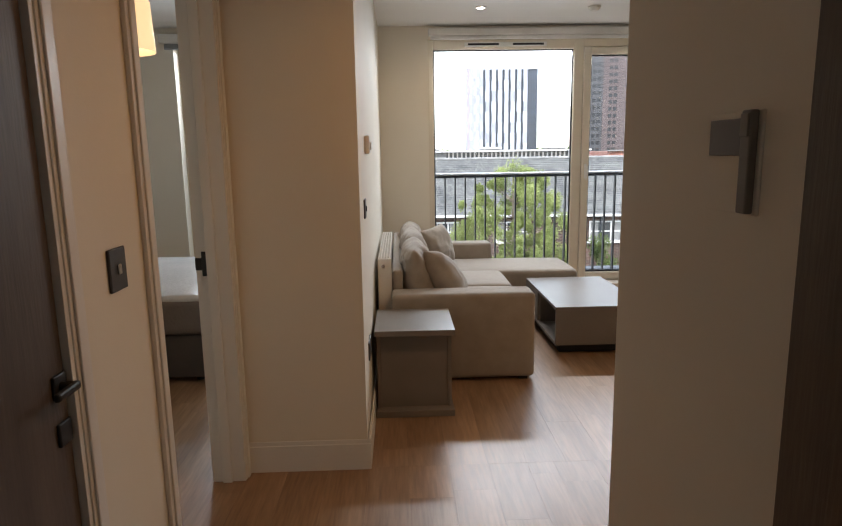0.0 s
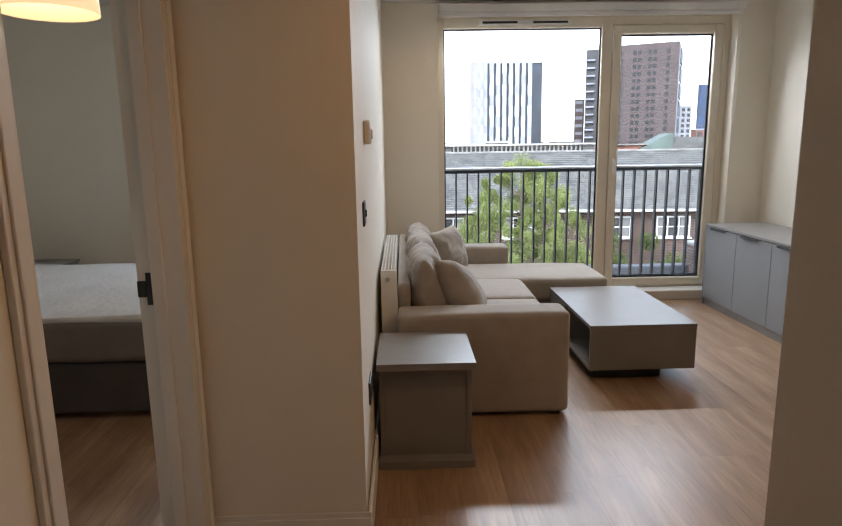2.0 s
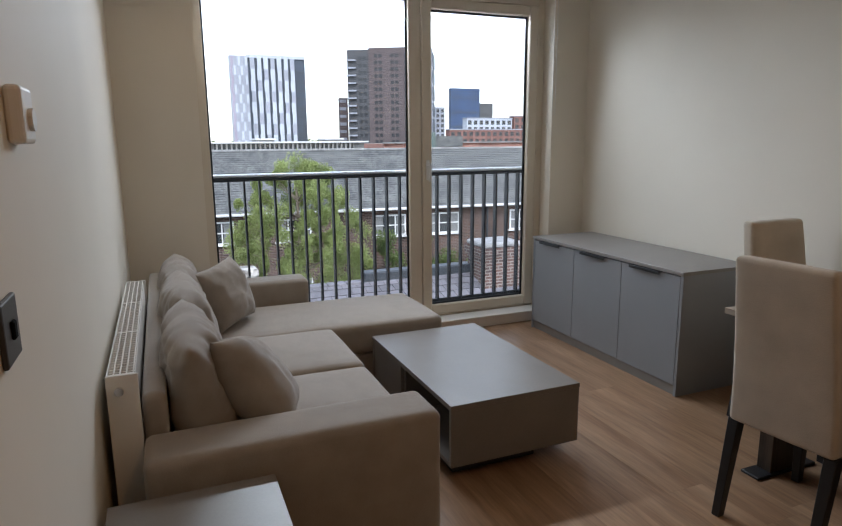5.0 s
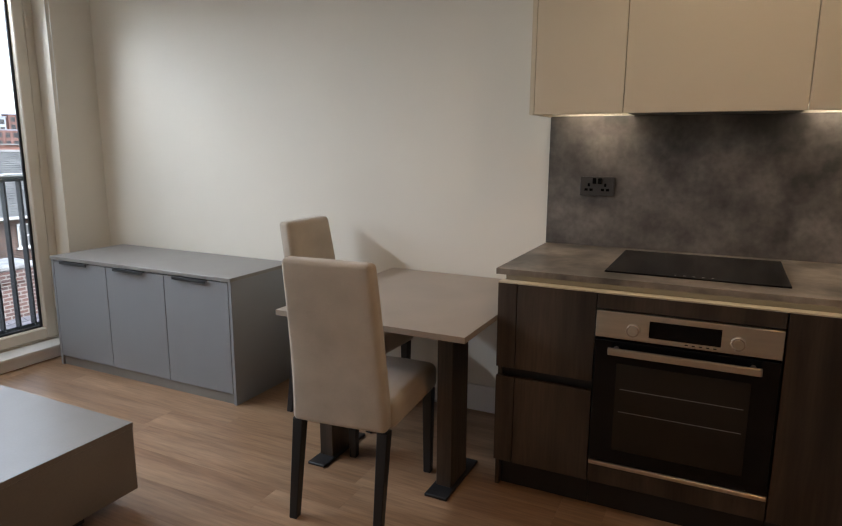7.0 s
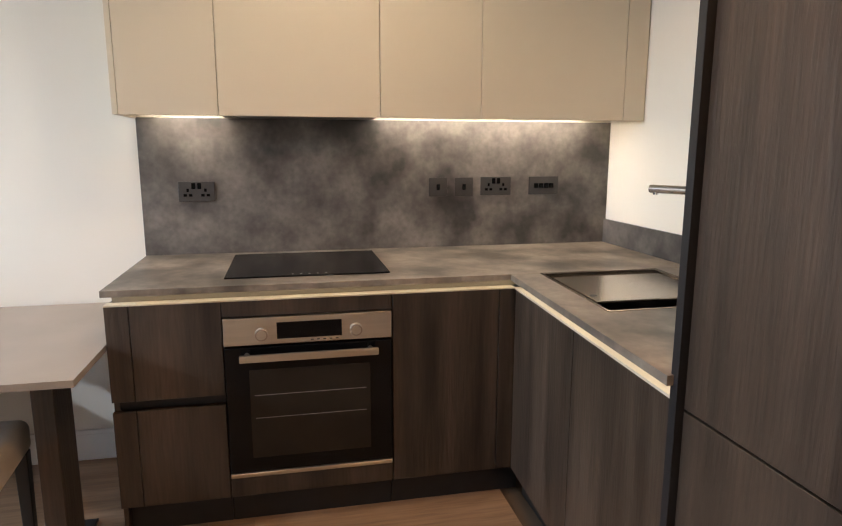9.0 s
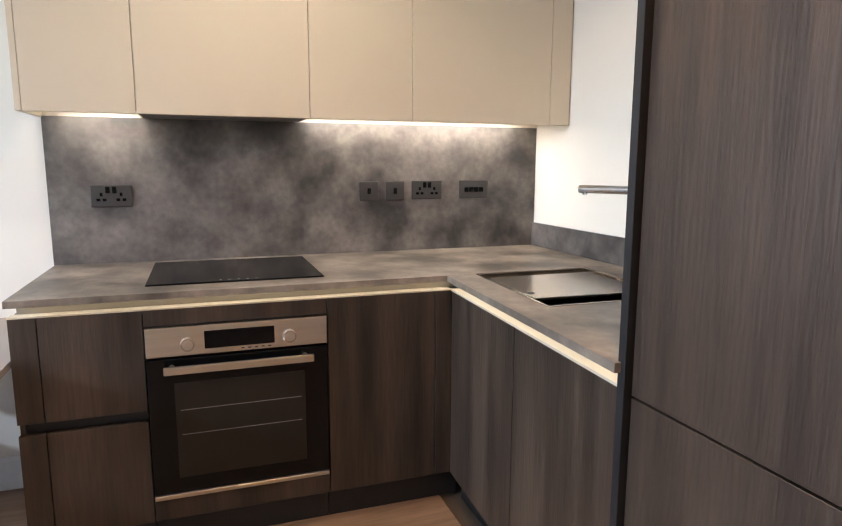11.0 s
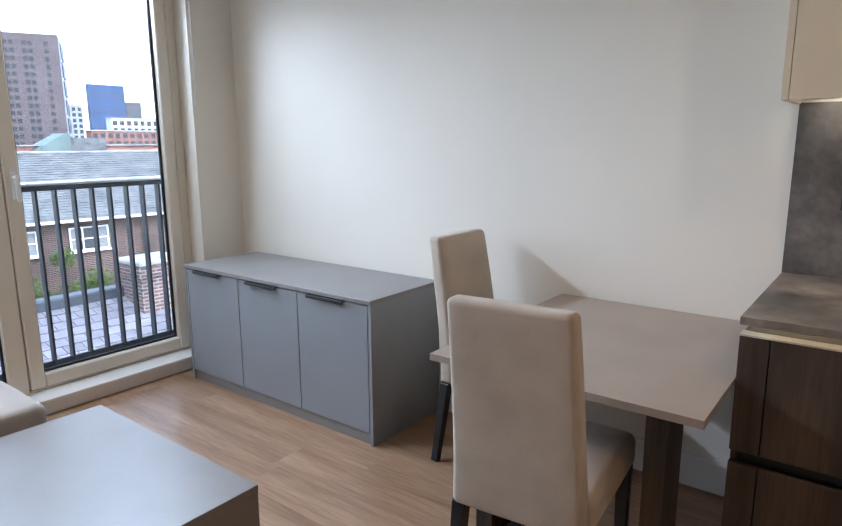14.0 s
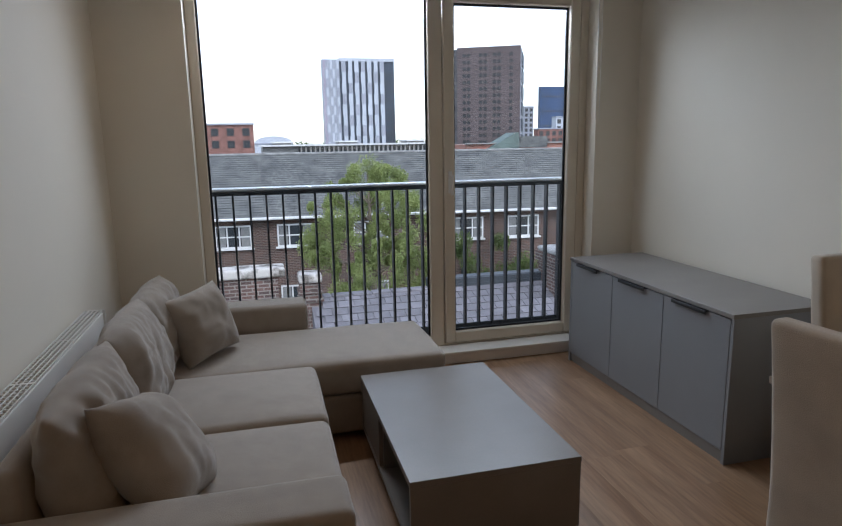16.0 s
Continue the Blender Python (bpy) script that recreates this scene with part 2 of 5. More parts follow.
M_FABRIC = surf("taupe_velour", (0.34, 0.292, 0.243), 0.9, 0.06, 12, 420, 0.25, sheen=0.6, grain=0.15, spec=0.2)
M_CUSHION = surf("creased_velour", (0.32, 0.274, 0.228), 0.9, 0.07, 12, 420, 0.25, sheen=0.5, grain=0.15, spec=0.2)


def crease(m, scale, stretch, depth):
    """Soft folds in cloth, as relief below its weave."""
    n, l = m.node_tree.nodes, m.node_tree.links
    b = n["Principled BSDF"]
    co, mp, ns, bp = n.new("ShaderNodeTexCoord"), n.new("ShaderNodeMapping"), n.new("ShaderNodeTexNoise"), n.new("ShaderNodeBump")
    mp.inputs["Scale"].default_value = stretch
    ns.inputs["Scale"].default_value, ns.inputs["Detail"].default_value, ns.inputs["Distortion"].default_value = scale, 1.0, 0.5
    bp.inputs["Strength"].default_value, bp.inputs["Distance"].default_value = 0.7, depth
    l.new(co.outputs["Object"], mp.inputs["Vector"])
    l.new(mp.outputs[0], ns.inputs["Vector"])
    l.new(ns.outputs["Fac"], bp.inputs["Height"])
    if b.inputs["Normal"].links:
        l.new(b.inputs["Normal"].links[0].from_socket, bp.inputs["Normal"])
    l.new(bp.outputs[0], b.inputs["Normal"])


crease(M_CUSHION, 5.0, (1.5, 0.5, 1.5), 0.03)
M_FABRIC2 = surf("cream_velour", (0.50, 0.43, 0.345), 0.9, 0.10, 6, 420, 0.25, sheen=0.3, grain=0.15, spec=0.2)
M_LAM = surf("grey_beige_laminate", (0.195, 0.172, 0.152), 0.36, 0.05, 5, 150, 0.012, grain=0.08)
M_LAMDARK = surf("dark_plinth", (0.035, 0.032, 0.03), 0.6)
M_GREY = surf("grey_matt_lacquer", (0.255, 0.265, 0.28), 0.38, 0.03, 3, 160, 0.02)
M_GREYTOP = surf("warm_grey_top", (0.235, 0.22, 0.205), 0.4, 0.05, 4, 160, 0.03)
M_TABLE = surf("taupe_table_top", (0.36, 0.295, 0.235), 0.42, 0.05, 4, 160, 0.03)
M_CREAM = surf("cashmere_door", (0.64, 0.545, 0.405), 0.45, 0.015, 2, 160, 0.02)
M_OAK = surf("smoked_oak_laminate", (0.026, 0.0175, 0.0112), 0.42, 0.25, 1.5, 14, 0.15, stretch=(8, 8, 0.6), color2=(0.080, 0.055, 0.037), contrast=(0.28, 0.76), grain=0.45)
M_STONE = surf("dark_concrete_laminate", (0.056, 0.050, 0.046), 0.42, 0.15, 5.2, 38, 0.0, color2=(0.195, 0.171, 0.150), contrast=(0.36, 0.68), grain=0.4)
# the splashback's laminate again, lighter and browner for the warm light it reflects
M_TOP = surf("warm_lit_concrete_worktop", (0.098, 0.082, 0.066), 0.4, 0.2, 5.0, 38, 0.0, color2=(0.31, 0.255, 0.20), contrast=(0.36, 0.68), grain=0.35)
M_PLATE = surf("black_nickel_plate", (0.044, 0.039, 0.036), 0.42, 0.1, 20, 200, 0.02)
M_PIN = surf("socket_pin_hole", (0.004, 0.004, 0.004), 0.9, 0.1, 20, 200, 0.0, spec=0.1)
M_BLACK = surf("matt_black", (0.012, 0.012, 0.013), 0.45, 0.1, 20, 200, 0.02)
M_BLACKGLASS = surf("black_glass", (0.004, 0.004, 0.0045), 0.08, 0.05, 5, 200, 0.0, spec=0.22)
M_OVENGLASS = surf("oven_window", (0.022, 0.018, 0.014), 0.1, 0.15, 4, 200, 0.0, spec=0.25)
M_STEEL = surf("brushed_steel", (0.60, 0.55, 0.47), 0.32, 0.05, 3, 120, 0.05, metal=1.0, stretch=(1, 1, 20))
M_CHROME = surf("chrome", (0.75, 0.75, 0.75), 0.12, 0.02, 5, 100, 0.0, metal=1.0)
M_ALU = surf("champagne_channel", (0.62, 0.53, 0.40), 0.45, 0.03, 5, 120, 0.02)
# back of the same channel, its colour darkened for the shade under the worktop
M_CHANBACK = surf("champagne_channel_shaded", (0.20, 0.165, 0.12), 0.45, 0.03, 5, 120, 0.02, metal=0.2)
M_PLASTIC = surf("white_plastic", (0.78, 0.76, 0.72), 0.4, 0.02, 5, 100, 0.01)
M_RAD = surf("radiator_enamel", (0.80, 0.785, 0.75), 0.35, 0.02, 5, 100, 0.01)
# near-black for slots, oven print and the shade inside the radiator
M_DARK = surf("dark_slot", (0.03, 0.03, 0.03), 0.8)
M_RAIL = surf("anthracite_steel", (0.024, 0.029, 0.037), 0.5, 0.1, 8, 100, 0.03, metal=0.1)
M_UPVC = surf("cream_frame", (0.75, 0.675, 0.555), 0.4, 0.02, 3, 80, 0.02)
M_GASKET = surf("black_gasket", (0.015, 0.017, 0.022), 0.6)
M_GLASS = pane_glass("clear_glass")
M_DOOR = surf("dark_veneer_door", (0.10, 0.072, 0.055), 0.5, 0.2, 1.5, 14, 0.1, stretch=(10, 10, 1), grain=0.3)
M_SHADE = glow("lit_lampshade", (1.0, 0.70, 0.38), 0.16)
M_LED = glow("led_strip", (1.0, 0.84, 0.58), 0.8)
M_SPOT = glow("lit_bulb", (1.0, 0.9, 0.75), 6.0)
M_MATTRESS = surf("white_mattress_in_plastic", (0.66, 0.65, 0.64), 0.25, 0.05, 4, 30, 0.3)
M_BEDBASE = surf("grey_brown_divan", (0.075, 0.062, 0.055), 0.9, 0.1, 6, 300, 0.2)
M_MATTRESS_SIDE = surf("shaded_mattress_side", (0.17, 0.14, 0.12), 0.5, 0.1, 6, 60, 0.2)
M_BLIND = surf("white_blind", (0.74, 0.73, 0.70), 0.6)
M_RAILTOP = surf("handrail_sky_gleam", (0.72, 0.74, 0.76), 0.3, 0.05, 6, 80, 0.02, metal=0.4)
M_GROUND = surf("town_ground", (0.09, 0.09, 0.085), 0.9, 0.3, 0.2, 4, 0.1)
M_SLATE = surf("grey_slate", (0.070, 0.073, 0.076), 0.85, 0.25, 1.6, 7, 0.3, color2=(0.138, 0.140, 0.136), contrast=(0.25, 0.75), grain=0.8)
M_TILE = surf("lilac_grey_tile", (0.125, 0.12, 0.135), 0.85, 0.2, 1.5, 20, 0.2, pieces=0.14, grain=0.2)
M_RIDGE = surf("pale_mortar", (0.22, 0.22, 0.22), 0.85, 0.25, 3, 20, 0.2)
M_TRIMOUT = surf("weathered_white", (0.50, 0.50, 0.50), 0.6, 0.12, 2, 20, 0.1)
M_COPING = surf("stained_white_coping", (0.13, 0.115, 0.10), 0.8, 0.3, 4, 30, 0.3, color2=(0.40, 0.38, 0.36), contrast=(0.38, 0.55))
M_CONC = surf("pale_concrete", (0.20, 0.195, 0.19), 0.85, 0.2, 0.8, 10, 0.1)
M_WINDARK = surf("dark_window", (0.03, 0.035, 0.04), 0.1, 0.2, 2, 40, 0.0)
M_CURTAIN = surf("net_curtain", (0.16, 0.16, 0.16), 0.9, 0.1, 8, 60, 0.1)
M_BRICK = brick("terrace_brick", (0.072, 0.031, 0.022), (0.028, 0.016, 0.015), (0.15, 0.122, 0.105))
M_BRICK2 = brick("yard_brick", (0.115, 0.062, 0.052), (0.065, 0.042, 0.040), (0.20, 0.18, 0.165))
M_BRICKRED = brick("red_brick", (0.30, 0.10, 0.07), (0.24, 0.085, 0.06), (0.26, 0.2, 0.17))
M_BRICKRED2 = surf("far_red_brick", (0.17, 0.085, 0.07), 0.9, 0.2, 0.6, 4, 0.0)
M_COPPER = surf("green_copper", (0.085, 0.115, 0.105), 0.6, 0.2, 2, 10, 0.05)
M_TOWERWHITE = surf("white_cladding", (0.36, 0.38, 0.43), 0.5, 0.08, 0.2, 2, 0.0)
M_TOWERPALE = surf("pale_cladding", (0.24, 0.25, 0.29), 0.5, 0.1, 0.2, 2, 0.0)
M_TOWERLILAC = surf("lilac_cladding", (0.25, 0.22, 0.27), 0.5, 0.1, 0.2, 2, 0.0)
M_TOWERGLASS = surf("tower_glass", (0.022, 0.030, 0.046), 0.5, 0.3, 0.15, 2, 0.0)
# brown brick with distant haze mixed into its colour
M_TOWERBROWN = surf("brown_tower_brick", (0.084, 0.066, 0.067), 0.85, 0.1, 0.1, 2, 0.0)
M_TOWERDARK = surf("dark_tower_wing", (0.045, 0.045, 0.05), 0.5, 0.15, 0.2, 2, 0.0)
M_TOWERBLUE = surf("blue_tower_glass", (0.022, 0.045, 0.105), 0.6, 0.15, 0.1, 2, 0.0)
M_WINTOWER = surf("tower_window_glass", (0.014, 0.015, 0.018), 0.4, 0.3, 0.5, 3, 0.0)
M_BARK = surf("grey_bark", (0.16, 0.13, 0.10), 0.9, 0.3, 3, 20, 0.3)


def leafy(name, c1, c2):
    m = surf(name, c1, 0.6, 0.3, 1.5, 30, 0.0, color2=c2, contrast=(0.3, 0.7))
    n, l = m.node_tree.nodes, m.node_tree.links
    b, tr, mx = n["Principled BSDF"], n.new("ShaderNodeBsdfTranslucent"), n.new("ShaderNodeMixShader")
    tr.inputs["Color"].default_value = (*c2, 1)
    mx.inputs["Fac"].default_value = 0.4
    l.new(b.outputs[0], mx.inputs[1])
    l.new(tr.outputs[0], mx.inputs[2])
    l.new(mx.outputs[0], n["Material Output"].inputs["Surface"])
    return m


M_LEAF = leafy("birch_leaf", (0.14, 0.185, 0.05), (0.31, 0.36, 0.13))
M_LEAF2 = leafy("shrub_leaf", (0.05, 0.085, 0.02), (0.12, 0.16, 0.045))

# ---- structure ----
H = 2.5
FLOOR_T = 0.012


def wall(name, pieces, label="white-painted plaster wall", material=None):
    bm = bmesh.new()
    for p in pieces:
        box(*p, bm=bm)
    return solo(name, bm, material or M_WALL, label, "wall", kind="structure")


RX, WY, SY = 3.225, 3.34, -1.87
wall("wall_west", [(-0.12, 0, 0.0, WY, 0, H), (-0.53, -0.12, 0.0, 0.12, 0, H)], "white-painted plaster wall with an outer corner")
wall("wall_east", [(RX, RX + 0.2, SY - 0.2, WY + 0.3, 0, H)])
OX0, OX1, OZ0, OZ1 = 0.45, 2.92, 0.085, 2.40
wall("wall_north", [(-0.12, OX0, WY, WY + 0.3, -0.3, H), (OX1, RX, WY, WY + 0.3, -0.3, H), (OX0, OX1, WY, WY + 0.3, OZ1, H), (OX0, OX1, WY + 0.02, WY + 0.3, -0.3, OZ0 - 0.02)], "white-painted window wall with deep reveals")
wall("wall_south", [(0.83, RX, SY - 0.15, SY, 0, H)], "white-painted kitchen wall")
wall("wall_hall_east", [(0.71, 0.83, -3.5, -1.06, 0, H)], "hall wall in shade, white paint")
DY0, DY1, DH = -0.84, -0.06, 2.05      # bedroom door opening
CY0, CY1 = -2.08, -1.30                # closed door opening
wall("wall_hall_west", [(-0.65, -0.53, DY1, 0.12, 0, H), (-0.65, -0.53, CY1, DY0, 0, H), (-0.65, -0.53, -3.5, CY0, 0, H), (-0.65, -0.53, DY0, DY1, DH, H), (-0.65, -0.53, CY0, CY1, DH, H)], "hall wall with door openings, white paint")
wall("wall_hall_south", [(-0.53, 0.71, -3.5, -3.38, 0, H)])
wall("wall_bedroom_east", [(-0.14, -0.125, 0.12, WY, 0, H)])
wall("wall_bedroom_south", [(-3.6, -0.65, -1.3, -1.18, 0, H)])
wall("wall_bedroom_west", [(-3.6, -3.48, -1.18, WY, 0, H)])
BX0, BX1 = -1.84, -0.55
wall("wall_bedroom_north", [(-3.6, BX0, WY, WY + 0.3, 0, H), (BX1, -0.12, WY, WY + 0.3, 0, H), (BX0, BX1, WY, WY + 0.3, 2.35, H), (BX0, BX1, WY, WY + 0.3, 0, 0.1)])
solo("ceiling", box(-3.6, RX + 0.2, -3.5, WY + 0.3, H, H + 0.2), M_CEIL, "flat white-painted ceiling", "ceiling", kind="structure")
floor = solo("floor", box(-3.6, RX + 0.2, -3.5, WY + 0.3, -0.3, -FLOOR_T), M_SUB, "oak-look plank floor", "floor", kind="structure")


def skirting(x0, x1, y0, y1, h=0.14):
    t = 0.016
    bm = box(x0, x1, y0, y1, 0, h - 0.02, 0.001)
    sx, sy = (0.005 if x1 - x0 < 0.1 else 0), (0.005 if y1 - y0 < 0.1 else 0)
    box(x0 + sx * (x0 < 1), x1 - sx, y0 + sy, y1 - sy, h - 0.02, h, 0.002, bm=bm)
    return solo("baseboard", bm, M_TRIM, "white gloss skirting board with a stepped top", "baseboard", kind="structure")


skirting(0.0, 0.016, 0.0, WY)
skirting(-0.53, 0.016, -0.016, -0.0005)
skirting(0.017, OX0, WY - 0.016, WY)
skirting(RX - 0.016, RX, 0.31, WY)
skirting(OX1, RX - 0.017, WY - 0.016, WY)
skirting(-0.53, -0.514, CY1 + 0.056, DY0 - 0.07)
skirting(0.694, 0.71, -1.72, -1.06)
skirting(-3.47, -0.15, WY - 0.016, WY)

# low step below the window, with a sill board
sill = solo("window_sill", box(OX0 + 0.002, OX1 - 0.002, WY - 0.03, WY + 0.14, OZ0 - 0.018, OZ0, 0.004, 2), M_TRIM, "white sill board over a low step below the window", "window sill", kind="structure")
solo("trim", box(OX0 - 0.1, OX1 - 0.02, WY - 0.012, WY + 0.018, 0, OZ0 - 0.02, 0.002), M_TRIM, "white board below the window sill", "trim", kind="structure")


def ring(x0, x1, y0, y1, z0, z1, w, bevel=0.004):
    """Four bars of a frame, joined."""
    bm = bmesh.new()
    box(x0, x0 + w, y0, y1, z0, z1, bevel, bm=bm)
    box(x1 - w, x1, y0, y1, z0, z1, bevel, bm=bm)
    box(x0 + w - 0.001, x1 - w + 0.001, y0 + 0.001, y1 - 0.001, z0, z0 + w, bevel, bm=bm)
    box(x0 + w - 0.001, x1 - w + 0.001, y0 + 0.001, y1 - 0.001, z1 - w, z1, bevel, bm=bm)
    return bm


# window: fixed pane and glazed door
FY0, FY1 = 3.465, 3.535
window = thing("window_1", ((OX0 + OX1) / 2, FY0, OZ0), "tall cream-framed window with a fixed pane and a glazed door", "window", kind="structure")
GX = 1.835
bm = box(OX0, 0.507, FY0, FY1, OZ0, OZ1, 0.004)
box(GX, 1.925, FY0, FY1, OZ0, OZ1, 0.004, bm=bm)
box(2.862, OX1, FY0, FY1, OZ0, OZ1, 0.004, bm=bm)
box(0.507, GX, FY0 + 0.001, FY1, OZ0, 0.15, 0.004, bm=bm)
box(0.507, GX, FY0 + 0.001, FY1, 2.312, OZ1, 0.004, bm=bm)
box(1.925, 2.862, FY0 + 0.001, FY1, 2.33, OZ1, 0.004, bm=bm)
box(1.925, 2.862, FY0 + 0.001, FY1, OZ0, 0.098, 0.004, bm=bm)
part("window_frame", bm, M_UPVC, window)
pane = part("pane", box(0.50, GX + 0.005, 3.508, 3.52, 0.145, 2.318), M_GLASS, window, "clear fixed pane")
pane.visible_shadow = False
gask = part("gasket", ring(0.507, GX, 3.495, 3.508, 0.15, 2.312, 0.012, 0.001), M_GASKET, window)
sash = part("door", ring(1.93, 2.857, FY0 - 0.012, FY1 - 0.005, 0.102, 2.326, 0.07, 0.006), M_UPVC, window, "cream-framed glazed door, shut")
dp = part("pane", box(1.995, 2.792, 3.505, 3.517, 0.167, 2.261), M_GLASS, sash)
dp.visible_shadow = False
part("gasket", ring(2.0, 2.787, 3.492, 3.505, 0.172, 2.256, 0.014, 0.001), M_GASKET, sash)
bm = box(1.955, 1.979, FY0 - 0.024, FY0 - 0.012, 1.10, 1.24, 0.004, 2)
tube((1.967, FY0 - 0.02, 1.205), (1.967, FY0 - 0.055, 1.205), 0.008, bm=bm)
box(1.957, 1.977, FY0 - 0.066, FY0 - 0.052, 1.09, 1.22, 0.006, 2, bm=bm)
part("handle", bm, M_RAD, sash, "pale lever handle pointing down")
for z in (0.35, 1.25, 2.1):
    part("hinge", tube((2.862, FY0 - 0.018, z - 0.05), (2.862, FY0 - 0.018, z + 0.05), 0.008), M_UPVC, sash)
bm = box(0.80, 1.57, FY0 - 0.018, FY0, 2.335, 2.375, 0.004, 2)
vent = part("vent", bm, M_PLASTIC, window, "slim white trickle vent")
for x0, x1 in ((0.83, 1.12), (1.25, 1.54)):
    part("slot", box(x0, x1, FY0 - 0.021, FY0 - 0.0185, 2.346, 2.364), M_DARK, vent)

# blind over the window
blind = thing("roller_blind", (1.69, WY - 0.05, 2.38), "white roller blind rolled up in its cassette", "blind")
part("cassette", box(0.455, 2.935, WY - 0.085, WY - 0.003, 2.405, 2.47, 0.012, 3), M_BLIND, blind)
part("bottom_bar", box(0.475, 2.915, WY - 0.06, WY - 0.035, 2.372, 2.404, 0.006, 2), M_BLIND, blind)
bm = tube((2.90, WY - 0.03, 2.40), (2.90, WY - 0.03, 1.55), 0.002, n=6)
tube((2.925, WY - 0.03, 2.40), (2.925, WY - 0.03, 1.55), 0.002, n=6, bm=bm)
part("chain", bm, M_PLASTIC, blind)

# bedroom window, seen through the doorway
bw = thing("window_2", ((BX0 + BX1) / 2, 3.45, 0.1), "tall white-framed bedroom window", "window", kind="structure")
part("window_frame", ring(BX0, BX1, 3.46, 3.53, 0.1, 2.35, 0.07), M_UPVC, bw)
bp_ = part("pane", box(BX0 + 0.065, BX1 - 0.065, 3.49, 3.50, 0.165, 2.285), M_GLASS, bw)
bp_.visible_shadow = False
bb = thing("roller_blind", (-1.2, WY - 0.05, 2.3), "white roller blind rolled up over the bedroom window", "blind")
part("cassette", box(BX0 - 0.1, BX1 + 0.05, WY - 0.085, WY - 0.003, 2.36, 2.44, 0.012, 3), M_BLIND, bb)
part("bottom_bar", box(BX0 - 0.06, BX1, WY - 0.06, WY - 0.035, 2.31, 2.36, 0.006, 2), M_GREY, bb)


def architrave(y0, y1, x, side, name, label):
    """Lining, stop and moulded architrave round a door opening in a wall that runs along y."""
    root = thing(name, (x, (y0 + y1) / 2, 0), label, "door frame", kind="structure")
    bm = bmesh.new()
    for a, c in ((y0 - 0.0005, y0 + 0.022), (y1 - 0.022, y1 + 0.0005)):
        box(-0.66, -0.52, a, c, 0, DH, 0.001, bm=bm)
    box(-0.66, -0.52, y0 + 0.022, y1 - 0.022, DH - 0.022, DH, 0.001, bm=bm)
    part("lining", bm, M_TRIM, root)
    bm = bmesh.new()
    for a, c in ((y0 + 0.022, y0 + 0.034), (y1 - 0.034, y1 - 0.022)):
        box(-0.615, -0.575, a, c, 0, DH - 0.022, 0.002, bm=bm)
    part("stop", bm, M_TRIM, root)
    w = 0.062
    for a, c, s in ((y0 + 0.008 - w, y0 + 0.008, 1), (y1 - 0.008, min(y1 - 0.008 + w, -0.002), -1)):
        bm = box(x, x + 0.014, a, c, 0, DH + 0.05, 0.003, 2)
        e = c - 0.045 if s > 0 else a + 0.012
        box(x + 0.013, x + 0.020, e, e + 0.032, 0, DH + 0.045, 0.003, 2, bm=bm)
        part("architrave", bm, M_TRIM, root)
    bm = box(x, x + 0.014, y0 + 0.008, y1 - 0.008, DH - 0.008, DH + 0.05, 0.003, 2)
    box(x + 0.013, x + 0.020, y0 + 0.008, y1 - 0.008, DH + 0.008, DH + 0.04, 0.003, 2, bm=bm)
    part("architrave", bm, M_TRIM, root)
    return root


df = architrave(DY0, DY1, -0.53, 1, "door_frame_1", "white moulded door frame, open to the bedroom")
bm = box(-0.635, -0.60, DY1 - 0.0255, DY1 - 0.0215, 0.90, 1.0, 0.001)
box(-0.66, -0.634, DY1 - 0.030, DY1 - 0.0215, 0.925, 0.975, 0.002, bm=bm)
part("strike_plate", bm, M_BLACK, df, "black strike plate")
architrave(CY0, CY1, -0.53, 1, "door_frame_2", "white moulded door frame round a shut door")
cd = solo("door_1", box(-0.575, -0.535, CY0 + 0.025, CY1 - 0.025, 0.004, DH - 0.025, 0.002), M_DOOR, "dark veneer hall door, shut, with black handle", "door", kind="structure")
bm = box(-0.536, -0.528, CY1 - 0.075, CY1 - 0.028, 0.90, 0.95, 0.003, 2)
tube((-0.53, CY1 - 0.052, 0.925), (-0.498, CY1 - 0.052, 0.925), 0.009, bm=bm)
box(-0.506, -0.492, CY1 - 0.125, CY1 - 0.042, 0.916, 0.934, 0.005, 2, bm=bm)
part("door_handle", bm, M_BLACK, cd, "black lever handle")
part("escutcheon", box(-0.536, -0.528, CY1 - 0.075, CY1 - 0.028, 0.80, 0.85, 0.003, 2), M_BLACK, cd)
# dark door at the end of the hall's other wall
d2 = solo("door_2", box(0.68, 0.709, -2.62, -1.79, 0.004, 2.08, 0.003), M_DOOR, "dark veneer entrance door, shut", "door", kind="structure")


